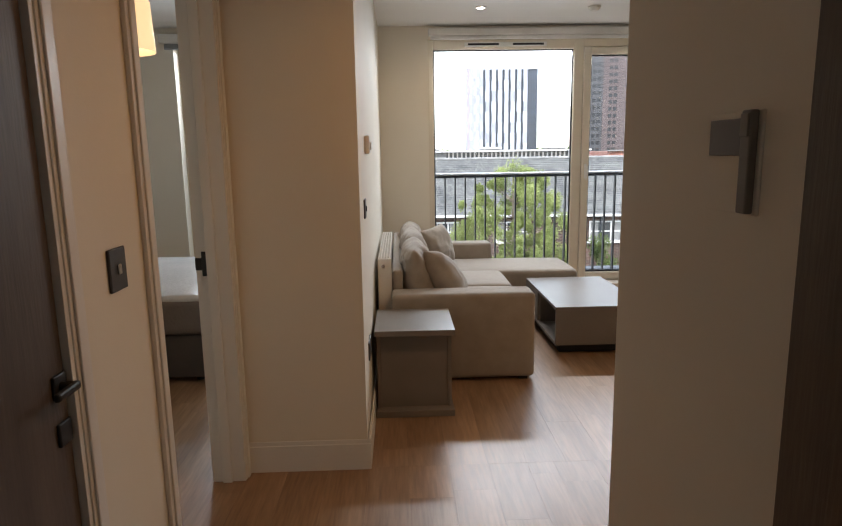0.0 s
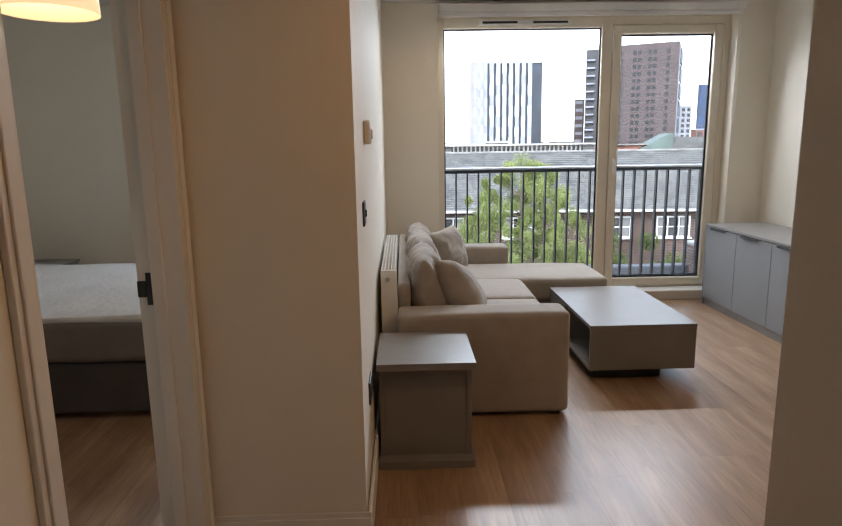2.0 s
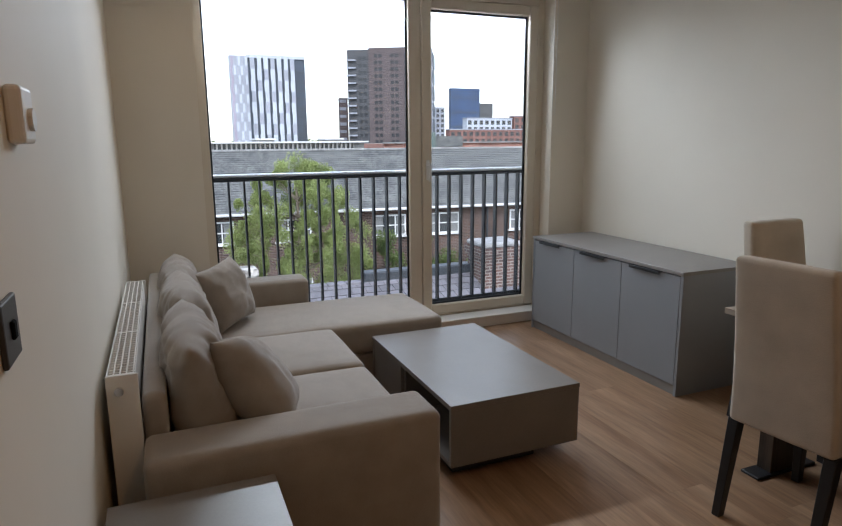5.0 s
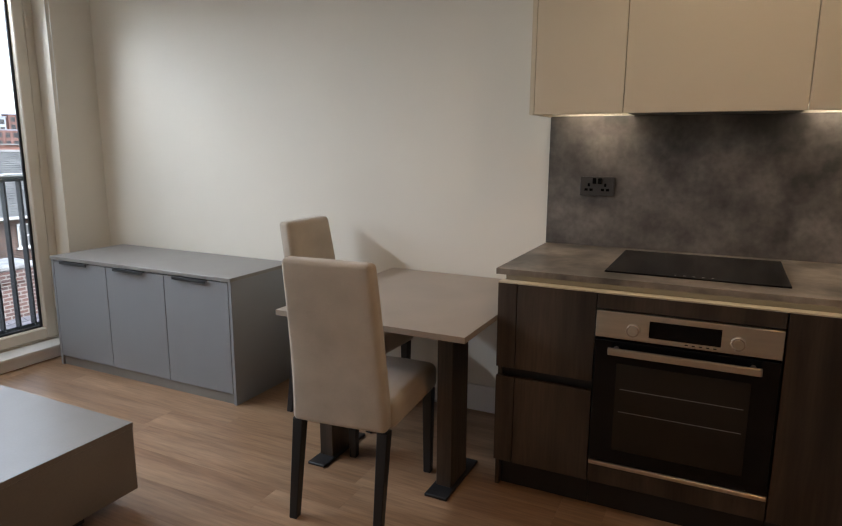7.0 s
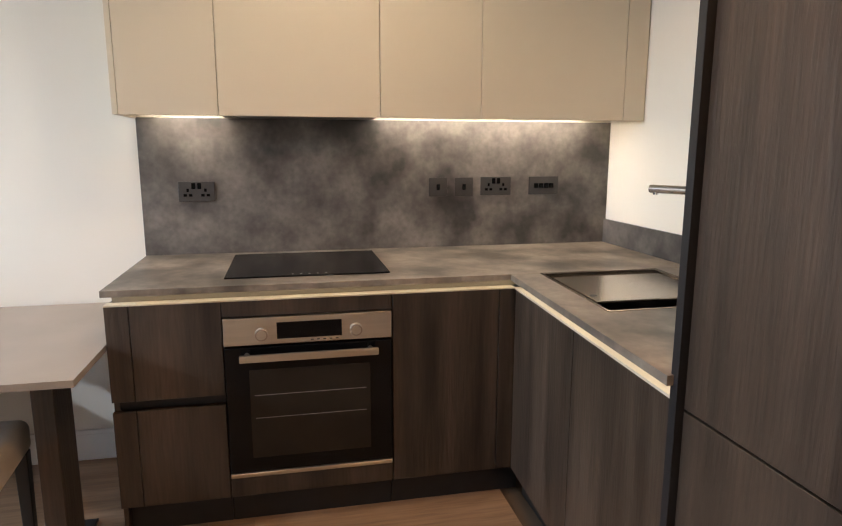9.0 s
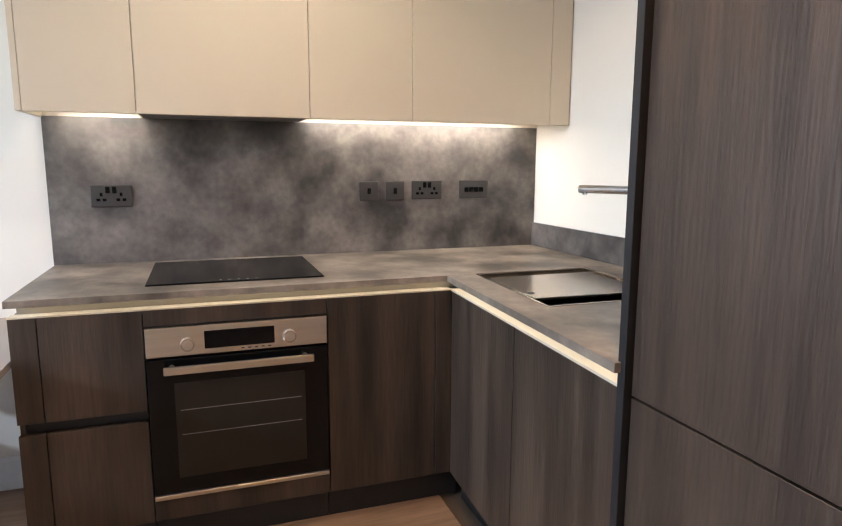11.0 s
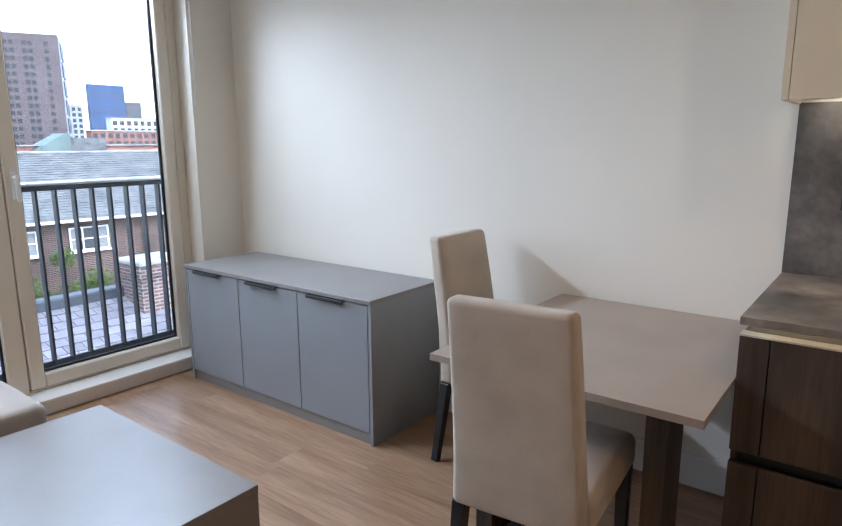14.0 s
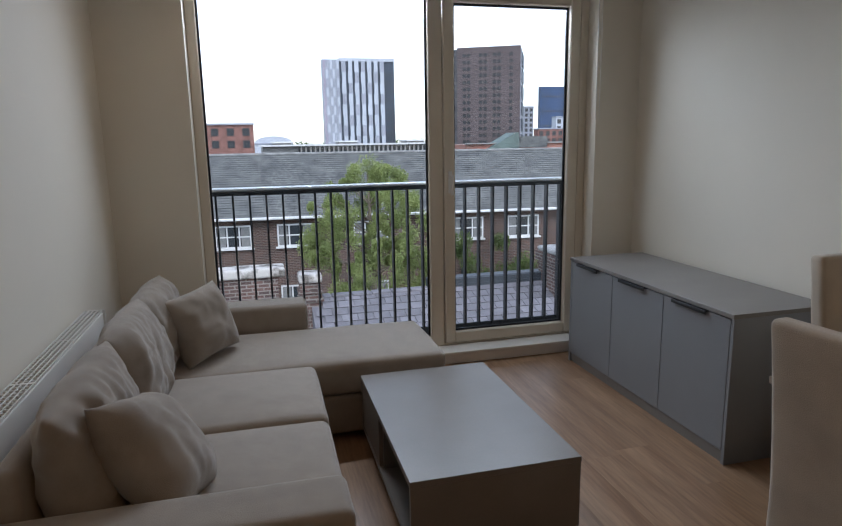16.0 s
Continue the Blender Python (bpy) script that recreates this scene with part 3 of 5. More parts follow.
def plate(name, label, m, w, h, parent_cat, gang=()):
    """A black wall plate in its own xz plane facing -y, put at m. gang: its parts."""
    root = thing(name, m.translation, label, parent_cat)

    def add(n, bm, mt, lab="", p=None):
        bm.transform(m)
        return part(n, bm, mt, p or root, lab)

    base = add("plate", box(-w / 2, w / 2, -0.008, 0, -h / 2, h / 2, 0.003, 2), M_PLATE)
    for kind, x, z in gang:
        if kind == "rocker":
            add("rocker", box(x - 0.008, x + 0.008, -0.013, -0.007, z - 0.013, z + 0.013, 0.002), M_CHROME if "hall" in label else M_PIN)
        elif kind == "holes":
            bm = box(x - 0.005, x + 0.005, -0.0095, -0.0075, z + 0.004, z + 0.018)
            box(x - 0.018, x - 0.004, -0.0095, -0.0075, z - 0.016, z - 0.005, bm=bm)
            box(x + 0.004, x + 0.018, -0.0095, -0.0075, z - 0.016, z - 0.005, bm=bm)
            add("pin_holes", bm, M_PIN)
        else:
            add("rocker", box(x - 0.011, x + 0.011, -0.012, -0.007, z - 0.011, z + 0.011, 0.002), M_PIN)
    return root


EAST = lambda y, z: pose(RX - 0.012, y, z, 0, 0, -90)      # facing -x, on the splashback
WEST = lambda y, z: pose(0.0, y, z, 0, 0, 90)              # facing +x
plate("light_switch", "square black hall light switch with a chrome rocker", pose(-0.53, -1.06, 1.11, 0, 0, 90), 0.088, 0.105, "light switch", (("rocker", 0.0, 0.0),))
plate("light_switch", "black light switch on the white living room wall", WEST(0.318, 1.125), 0.088, 0.088, "light switch", (("rocker", 0, 0),))
plate("wall_socket", "black double socket low on the white wall", WEST(0.36, 0.44), 0.146, 0.088, "socket", (("holes", -0.036, 0), ("holes", 0.036, 0)))
th = thing("thermostat", (0.0, 0.527, 1.417), "small white room thermostat on the wall", "thermostat")
part("body", box(0.0, 0.026, 0.485, 0.575, 1.372, 1.462, 0.008, 3), M_PLASTIC, th)
part("dial", tube((0.025, 0.53, 1.41), (0.033, 0.53, 1.41), 0.018, n=24), M_PLASTIC, th)

# intercom on the hall wall
ic = thing("intercom", (0.71, -1.55, 1.35), "white wall intercom with a dark screen and a handset", "intercom")
M_ICS = surf("intercom_screen", (0.05, 0.04, 0.045), 0.3, 0.05, 5, 60, 0.0)
M_ICB = surf("intercom_handset", (0.16, 0.14, 0.125), 0.45)
part("body", box(0.704, 0.71, -1.648, -1.49, 1.275, 1.435, 0.002, 2), M_WALL, ic)
part("screen", box(0.701, 0.7045, -1.606, -1.498, 1.366, 1.424, 0.001), M_ICS, ic, "dark screen")
bm = box(0.690, 0.7035, -1.642, -1.614, 1.278, 1.435, 0.003, 2)
box(0.687, 0.6905, -1.639, -1.617, 1.395, 1.430, 0.0015, 2, bm=bm)
part("handset", bm, M_ICB, ic, "grey handset on its cradle")

# ceiling fittings; two of the downlights are unseen additions
for x, y in DOWNLIGHTS:
    dl = thing("downlight", (x, y, H), "round white recessed ceiling downlight, lit", "ceiling light", "ceiling downlights")
    bm = tube((x, y, H - 0.006), (x, y, H + 0.001), 0.042, 0.045, 28)
    part("bezel", bm, M_PLASTIC, dl)
    part("bulb", tube((x, y, H - 0.009), (x, y, H - 0.0055), 0.026, n=24), M_SPOT, dl)
sd = thing("smoke_detector", (1.75, 2.61, H), "white round smoke detector on the ceiling", "smoke detector")
part("base", tube((1.75, 2.61, H - 0.014), (1.75, 2.61, H), 0.05, n=28), M_PLASTIC, sd)
part("sensor", tube((1.75, 2.61, H - 0.035), (1.75, 2.61, H - 0.013), 0.03, 0.045, n=28), M_PLASTIC, sd)

# radiator on the west wall
rad = thing("radiator", (0.05, 1.86, 0.12), "white double-panel radiator with a grille top", "radiator")
RY0, RY1, RZ0, RZ1 = 1.20, 2.52, 0.14, 0.735
for x in (0.028, 0.086):
    bm = box(x, x + 0.012, RY0 + 0.006, RY1 - 0.006, RZ0, RZ1 - 0.012, 0.004, 2)
    pnl = part("panel", bm, M_RAD, rad)
for y in (RY0, RY1 - 0.008):
    part("end_cap", box(0.022, 0.106, y, y + 0.008, RZ0 + 0.02, RZ1, 0.002), M_RAD, rad)
bm = bmesh.new()
for x in (0.024, 0.041, 0.058, 0.075, 0.0925):
    box(x, x + 0.0035, RY0 + 0.008, RY1 - 0.008, RZ1 - 0.008, RZ1 - 0.001, bm=bm)
for k in range(54):
    y = RY0 + 0.008 + k * 0.0242
    box(0.029, 0.097, y, y + (0.012 if k % 18 == 0 else 0.0035), RZ1 - 0.008, RZ1 - 0.0015, bm=bm)
part("grille", bm, M_RAD, rad)
# solid dark block in place of the fins, coloured as shade below the grille
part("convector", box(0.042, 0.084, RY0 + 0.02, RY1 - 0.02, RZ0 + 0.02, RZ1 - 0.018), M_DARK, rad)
bm = tube((0.055, RY0 - 0.012, RZ1 - 0.045), (0.055, RY0 + 0.002, RZ1 - 0.045), 0.012)
part("air_vent", bm, M_CHROME, rad)
bm = tube((0.055, RY0 - 0.03, 0.0), (0.055, RY0 - 0.03, 0.17), 0.008)
tube((0.055, RY0 - 0.03, 0.17), (0.055, RY0 + 0.005, 0.17), 0.008, bm=bm)
part("pipe", bm, M_CHROME, rad)

# ---- living room ----
# corner sofa with chaise
sofa = thing("corner_sofa", (0.6, 2.1, 0), "taupe velour corner sofa with a chaise end", "sofa")
AZ = 0.545
part("arm", soft_box(0.105, 0.965, 1.008, 1.215, 0.02, AZ, 0.028, 0.004), M_FABRIC, sofa, smooth=True)
part("arm", soft_box(0.105, 1.01, 3.10, 3.30, 0.02, AZ - 0.005, 0.028, 0.004), M_FABRIC, sofa, smooth=True)
part("back_frame", soft_box(0.107, 0.175, 1.217, 3.098, 0.05, 0.66, 0.025, 0.004), M_FABRIC, sofa, smooth=True)
part("base", soft_box(0.177, 0.93, 1.217, 2.46, 0.03, 0.24, 0.015), M_FABRIC, sofa, smooth=True)
part("base", soft_box(0.177, 1.60, 2.48, 3.098, 0.03, 0.225, 0.015), M_FABRIC, sofa, smooth=True)
part("seat_cushion", soft_box(0.18, 0.985, 1.219, 1.868, 0.242, 0.405, 0.035, 0.022, 10, 0.004, 1), M_FABRIC, sofa, smooth=True)
part("seat_cushion", soft_box(0.18, 0.99, 1.872, 2.462, 0.242, 0.408, 0.035, 0.022, 10, 0.004, 2), M_FABRIC, sofa, smooth=True)
part("chaise_cushion", soft_box(0.18, 1.64, 2.47, 3.098, 0.228, 0.395, 0.035, 0.02, 12, 0.004, 3), M_FABRIC, sofa, smooth=True)
for x, y in ((0.2, 1.06), (0.9, 1.06), (0.2, 3.24), (0.95, 3.24), (1.52, 2.55), (1.52, 3.03), (0.85, 2.4)):
    part("foot", box(x - 0.025, x + 0.025, y - 0.025, y + 0.025, 0, 0.035), M_BLACK, sofa)
for k, (y, w, h, lean, seed) in enumerate(((1.55, 0.68, 0.42, 8, 1), (2.18, 0.63, 0.42, 8, 2), (2.79, 0.62, 0.40, 8, 3))):
    bm = pillow(w, h, 0.23, seed, 52, 0.034, 4.5, 0.68, 0.03)
    bm.transform(pose(0.272, y, 0.405 + h / 2 - 0.015, 0, -lean, 0) @ pose(0, 0, 0, 0, 0, 90))
    solo("back_cushion", bm, M_CUSHION, "plump creased taupe velour back cushion leaning on the sofa back", "cushion", "sofa back cushions", smooth=True)
for lab, m, seed, w, t in (("creased taupe scatter cushion leaning by the near sofa arm", pose(0.452, 1.43, 0.57, 0, 0, 78) @ pose(0, 0, 0, -38, 16, 0), 6, 0.37, 0.21), ("plump taupe scatter cushion propped at the chaise end", pose(0.475, 2.73, 0.578, 0, 0, 50) @ pose(0, 0, 0, -20, -6, 0), 7, 0.345, 0.20)):
    bm = pillow(w, w, t, seed, 34, 0.014, 3.4)
    bm.transform(m)
    solo("scatter_cushion", bm, M_CUSHION, lab, "cushion", "scatter cushions", smooth=True)

# coffee table
ct = thing("coffee_table", (1.5, 1.93, 0), "low grey-beige laminate coffee table with an open side", "coffee table")
CX0, CX1, CY0_, CY1_, CZ0, CZ1 = 1.195, 1.812, 1.435, 2.425, 0.075, 0.342
part("top", box(CX0, CX1, CY0_, CY1_, CZ1 - 0.022, CZ1, 0.0015), M_LAM, ct)
part("end_panel", box(CX0 + 0.002, CX1 - 0.002, CY0_ + 0.001, CY0_ + 0.02, CZ0, CZ1 - 0.022, 0.001), M_LAM, ct)
part("end_panel", box(CX0 + 0.002, CX1 - 0.002, CY1_ - 0.02, CY1_ - 0.001, CZ0, CZ1 - 0.022, 0.001), M_LAM, ct)
part("bottom", box(CX0 + 0.002, CX1 - 0.002, CY0_ + 0.02, CY1_ - 0.02, CZ0, CZ0 + 0.02, 0.001), M_LAM, ct)
part("side_panel", box(CX1 - 0.022, CX1 - 0.002, CY0_ + 0.02, CY1_ - 0.02, CZ0 + 0.02, CZ1 - 0.022, 0.001), M_LAM, ct)
part("divider", box(CX0 + 0.02, CX1 - 0.022, 1.98, 2.0, CZ0 + 0.02, CZ1 - 0.022, 0.001), M_LAM, ct)
part("drawer_front", box(CX0 + 0.004, CX0 + 0.022, 2.002, CY1_ - 0.021, CZ0 + 0.021, CZ1 - 0.024, 0.0015), M_LAM, ct)
part("plinth", box(CX0 + 0.05, CX1 - 0.165, CY0_ + 0.09, CY1_ - 0.1, 0, CZ0, 0.002), M_LAMDARK, ct)

# side table by the sofa
st = thing("side_table", (0.23, 0.74, 0), "small grey-beige laminate side table, open at the front", "side table")
SX0, SX1, SY0, SY1, SZ = 0.02, 0.436, 0.513, 0.965, 0.475
part("top", box(SX0, SX1, SY0, SY1, SZ - 0.03, SZ, 0.0015), M_LAM, st)
part("base", box(SX0, SX1 - 0.003, SY0 + 0.005, SY1, 0, 0.036, 0.0015), M_LAM, st)
for x in (SX0 + 0.008, SX1 - 0.034):
    part("side_panel", box(x, x + 0.02, SY0 + 0.06, SY1 - 0.002, 0.036, SZ - 0.03, 0.001), M_LAM, st)
part("back_panel", box(SX0 + 0.028, SX1 - 0.034, SY0 + 0.066, SY0 + 0.086, 0.036, SZ - 0.03, 0.001), M_LAM, st)

# sideboard of three units under one top
SBX, SB0, SB1, SBZ = 2.688, 1.752, 3.182, 0.688
sb = thing("sideboard", (2.95, 2.47, 0), "matt grey sideboard with three doors and black edge pulls", "sideboard")
part("top", box(SBX - 0.006, 3.2, SB0, SB1, SBZ - 0.02, SBZ, 0.0015), M_GREYTOP, sb)
part("side_panel", box(SBX, 3.2, SB0 + 0.001, SB0 + 0.02, 0.0, SBZ - 0.02, 0.001), M_GREY, sb)
part("side_panel", box(SBX, 3.2, SB1 - 0.02, SB1 - 0.001, 0.0, SBZ - 0.02, 0.001), M_GREY, sb)
part("body", box(SBX + 0.022, 3.2, SB0 + 0.02, SB1 - 0.02, 0.055, SBZ - 0.021), M_GREY, sb)
part("plinth", box(SBX + 0.012, SBX + 0.03, SB0 + 0.02, SB1 - 0.02, 0, 0.056), M_GREYTOP, sb)
seams = (SB0 + 0.021, 2.232, 2.695, SB1 - 0.021)
for a, c in zip(seams, seams[1:]):
    dr = part("door", box(SBX, SBX + 0.02, a + 0.002, c - 0.002, 0.06, SBZ - 0.026, 0.0015), M_GREY, sb)
    w = 0.24
    e = c - 0.08
    bm = box(SBX - 0.016, SBX + 0.012, e - w, e, SBZ - 0.027, SBZ - 0.0235)
    box(SBX - 0.018, SBX - 0.014, e - w, e, SBZ - 0.040, SBZ - 0.0235, 0.001, bm=bm)
    part("handle", bm, M_BLACK, dr, "black edge pull")

# dining table with one panel leg
TZ = 0.715
tb = thing("dining_table", (2.7, 0.68, 0), "taupe-topped dining table on a dark panel leg", "table")
part("tabletop", prism([(2.235, 0.285), (3.205, 0.285), (3.205, 1.095), (2.235, 1.095)], "z", TZ - 0.022, TZ), M_TABLE, tb)
part("leg", box(2.44, 2.60, 0.415, 0.48, 0.012, TZ - 0.022, 0.002), M_OAK, tb)
part("leg", box(2.44, 2.60, 0.98, 1.045, 0.012, TZ - 0.022, 0.002), M_OAK, tb)
part("foot_plate", box(2.36, 2.70, 0.40, 0.495, 0, 0.012, 0.002), M_BLACK, tb)
part("foot_plate", box(2.36, 2.70, 0.97, 1.055, 0, 0.012, 0.002), M_BLACK, tb)


def dining_chair():
    """A fully upholstered chair, its seat facing +x, its back at x = 0."""
    root = thing("dining_chair", (0, 0, 0), "cream velour dining chair with a tall back and dark legs", "chair", "chairs at the dining table")
    bm = soft_box(-0.03, 0.035, -0.187, 0.187, 0.37, 0.985, 0.02, 0.0, 8, 0.003, 4)
    for v in bm.verts:
        s = max(0.0, v.co.z - 0.45) / 0.53
        v.co.x -= 0.075 * s ** 1.3
        v.co.y *= 1 - 0.10 * s
    part("backrest", bm, M_FABRIC2, root, smooth=True)
    part("seat", soft_box(0.03, 0.475, -0.20, 0.20, 0.365, 0.475, 0.03, 0.02, 8, 0.003, 5), M_FABRIC2, root, smooth=True)
    for x, y, back in ((0.0, -0.17, 1), (0.0, 0.17, 1), (0.43, -0.175, 0), (0.43, 0.175, 0)):
        b = box(x - 0.021, x + 0.021, y - 0.021, y + 0.021, 0, 0.375, 0.003)
        for v in b.verts:
            s = 1 - v.co.z / 0.375
            v.co.x = x + (v.co.x - x) * (1 - 0.25 * s) - (0.06 * s if back else 0)
            v.co.y = y + (v.co.y - y) * (1 - 0.25 * s)
        part("leg", b, M_BLACK, root)
    return root


chair = dining_chair()
copy_thing(chair, pose(2.935, 1.395, 0, 0, 0, -92))
chair.matrix_basis = pose(2.095, 0.70, 0, 0, 0, 5)

# ---- kitchen ----
KF = 2.555          # face of the base units
KT = 0.91           # top of the worktop
LF = -1.155         # face of the return
SKEW = 0.05        # the return runs slightly off square


def skew(bm):
    for v in bm.verts:
        v.co.y += SKEW * max(0.0, 2.53 - v.co.x)
    return bm


wt_ = thing("worktop", (2.8, -0.8, KT - 0.022), "thin brown-grey concrete-look worktop round the corner, lightened for warm reflections", "worktop")
bm = box(2.514, RX - 0.003, SY + 0.003, 0.276, KT - 0.022, KT, 0.001)
part("run", bm, M_TOP, wt_)
# the return, with the opening of the sink
bm = bmesh.new()
xs_, ys_ = (1.46, 1.955, 2.505, 2.513), (SY + 0.003, -1.70, -1.232, -1.1205)
grid = [[bm.verts.new((x, y, KT - 0.022)) for y in ys_] for x in xs_]
for i in range(3):
    for j in range(3):
        if (i, j) != (1, 1):
            bm.faces.new((grid[i][j], grid[i][j + 1], grid[i + 1][j + 1], grid[i + 1][j]))
up = bmesh.ops.extrude_face_region(bm, geom=bm.faces[:])["geom"]
bmesh.ops.translate(bm, vec=(0, 0, 0.0217), verts=[v for v in up if isinstance(v, bmesh.types.BMVert)])
bmesh.ops.recalc_face_normals(bm, faces=bm.faces[:])
part("return", skew(bm), M_TOP, wt_)
solo("splashback", box(RX - 0.012, RX - 0.001, SY + 0.002, 0.276, KT + 0.001, 1.49), M_STONE, "dark concrete-look splashback panel", "splashback")
solo("upstand", box(1.49, RX - 0.013, SY + 0.001, SY + 0.014, KT + 0.001, KT + 0.115), M_STONE, "dark concrete-look upstand on the white wall", "upstand")


def base_unit(name, label, x0, x1, y0, y1):
    root = thing(name, ((x0 + x1) / 2, (y0 + y1) / 2, 0), label, "kitchen cabinet", "base cabinets")
    return root


# drawer unit
du = base_unit("drawer_unit", "smoked-oak drawer unit with a dark grip gap", 2.6, 3.2, -0.09, 0.28)
part("carcass", box(KF + 0.045, 3.2, -0.088, 0.262, 0.10, 0.842), M_OAK, du)
part("side_panel", box(KF + 0.022, 3.2, 0.263, 0.279, 0, 0.846, 0.001), M_OAK, du)
for z0, z1 in ((0.512, 0.846), (0.12, 0.474)):
    part("drawer_front", box(KF, KF + 0.02, -0.089, 0.203, z0, z1, 0.001), M_OAK, du)
    part("filler", box(KF, KF + 0.02, 0.206, 0.280, z0, z1, 0.001), M_OAK, du)
part("grip_channel", box(KF + 0.03, KF + 0.044, -0.088, 0.262, 0.474, 0.512), M_BLACK, du)
part("plinth", box(KF + 0.05, KF + 0.066, -0.088, 0.262, 0, 0.10), M_BLACK, du)
# oven housing
oh = base_unit("oven_housing", "smoked-oak oven housing with a slim top rail", 2.6, 3.2, -0.68, -0.092)
part("carcass", box(KF + 0.09, 3.2, -0.683, -0.091, 0.10, 0.842), M_OAK, oh)
part("top_rail", box(KF, KF + 0.02, -0.681, -0.093, 0.792, 0.846, 0.001), M_OAK, oh)
part("bottom_rail", box(KF, KF + 0.02, -0.681, -0.093, 0.12, 0.192, 0.001), M_OAK, oh)
part("plinth", box(KF + 0.05, KF + 0.066, -0.683, -0.091, 0, 0.10), M_BLACK, oh)
ov = thing("oven", (2.58, -0.387, 0.19), "built-in electric oven, steel panel over a black glass door", "oven")
part("body", box(KF + 0.012, KF + 0.088, -0.68, -0.094, 0.194, 0.79), M_BLACK, ov)
pn = part("control_panel", box(KF - 0.012, KF + 0.012, -0.680, -0.094, 0.690, 0.788, 0.003, 2), M_STEEL, ov, "brushed steel control panel")
part("display", box(KF - 0.0135, KF - 0.0115, -0.50, -0.274, 0.708, 0.768, 0.001), M_BLACKGLASS, pn)
for y in (-0.222, -0.550):
    part("knob", tube((KF - 0.012, y, 0.729), (KF - 0.030, y, 0.729), 0.0225, 0.0215, 28), M_TABLE, pn, "pale knob rim")
    part("knob_face", tube((KF - 0.0298, y, 0.729), (KF - 0.0315, y, 0.729), 0.0165, n=24), M_STEEL, pn)
for k in range(5):
    part("mark", box(KF - 0.0130, KF - 0.0118, -0.400 - 0.022 * k, -0.390 - 0.022 * k, 0.698, 0.7015), M_DARK, pn)
dr = part("door", box(KF - 0.012, KF + 0.012, -0.680, -0.094, 0.216, 0.682, 0.003, 2), M_BLACKGLASS, ov, "black glass oven door")
part("window", box(KF - 0.0135, KF - 0.0115, -0.60, -0.174, 0.27, 0.60, 0.001), M_OVENGLASS, dr)
for z in (0.505, 0.42):
    part("shelf_line", box(KF - 0.0142, KF - 0.0133, -0.585, -0.19, z, z + 0.002), M_GREYTOP, dr)
bm = box(KF - 0.064, KF - 0.048, -0.625, -0.147, 0.643, 0.668, 0.003, 2)
for y in (-0.60, -0.17):
    tube((KF - 0.055, y, 0.655), (KF - 0.01, y, 0.655), 0.009, bm=bm)
part("handle", bm, M_STEEL, dr, "brushed steel bar handle")
part("trim", box(KF - 0.012, KF + 0.012, -0.680, -0.094, 0.196, 0.212, 0.002), M_STEEL, ov)
# corner unit
cu = base_unit("corner_unit", "smoked-oak corner cabinet, door shut", 2.6, 3.2, -1.15, -0.69)
part("carcass", box(KF + 0.045, 3.2, SY + 0.01, -0.687, 0.10, 0.842), M_OAK, cu)
part("door", box(KF, KF + 0.02, -1.090, -0.686, 0.12, 0.846, 0.001), M_OAK, cu)
part("filler", box(KF, KF + 0.02, LF + 0.001, -1.094, 0.12, 0.846, 0.001), M_OAK, cu)
part("plinth", box(KF + 0.05, KF + 0.066, -1.2, -0.687, 0, 0.10), M_BLACK, cu)
for x0, x1, lab in ((2.011, 2.553, "smoked-oak sink cabinet, door shut"), (1.462, 2.006, "smoked-oak base cabinet beside the tall unit")):
    su = base_unit("sink_unit", lab, x0, x1, -1.8, LF)
    part("carcass", box(x0 + 0.001, min(x1 - 0.001, 2.552), SY + 0.01, LF - 0.045, 0.10, 0.842) if x0 > 2 else box(x0 + 0.001, x1 - 0.001, SY + 0.01, LF - 0.045, 0.10, 0.842), M_OAK, su)
    part("door", skew(box(x0, x1, LF - 0.02, LF, 0.12, 0.846, 0.001)), M_OAK, su)
    part("plinth", box(x0, x1, LF - 0.066, LF - 0.05, 0, 0.10), M_BLACK, su)
# lit grip channel below the worktop
gc = thing("grip_channel", (2.6, -0.4, 0.85), "champagne grip channel with a lit strip below the worktop", "handle channel")
part("channel_floor", box(KF - 0.002, KF + 0.045, -1.153, 0.280, 0.8465, 0.8515), M_ALU, gc)
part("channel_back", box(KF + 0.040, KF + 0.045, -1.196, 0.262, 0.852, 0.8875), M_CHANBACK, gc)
part("channel_floor", skew(box(1.46, KF + 0.002, LF - 0.045, LF + 0.003, 0.8440, 0.8510)), M_ALU, gc)
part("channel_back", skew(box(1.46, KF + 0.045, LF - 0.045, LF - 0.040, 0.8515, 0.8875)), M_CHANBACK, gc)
part("light_strip", box(KF + 0.010, KF + 0.018, -1.15, 0.26, 0.884, 0.8872), M_LED, gc, "lit warm white strip")
part("light_strip", skew(box(1.46, KF + 0.010, LF - 0.018, LF - 0.010, 0.884, 0.8872)), M_LED, gc, "lit warm white strip")
hb = thing("hob", (2.9, -0.4, KT), "black glass hob set in the worktop", "hob")
part("glass", box(2.626, 3.135, -0.69, -0.098, KT + 0.0005, KT + 0.006, 0.002), M_BLACKGLASS, hb)
for k in range(5):
    part("touch_mark", box(2.648, 2.655, -0.34 - 0.03 * k, -0.332 - 0.03 * k, KT + 0.0055, KT + 0.0063), M_GREYTOP, hb)
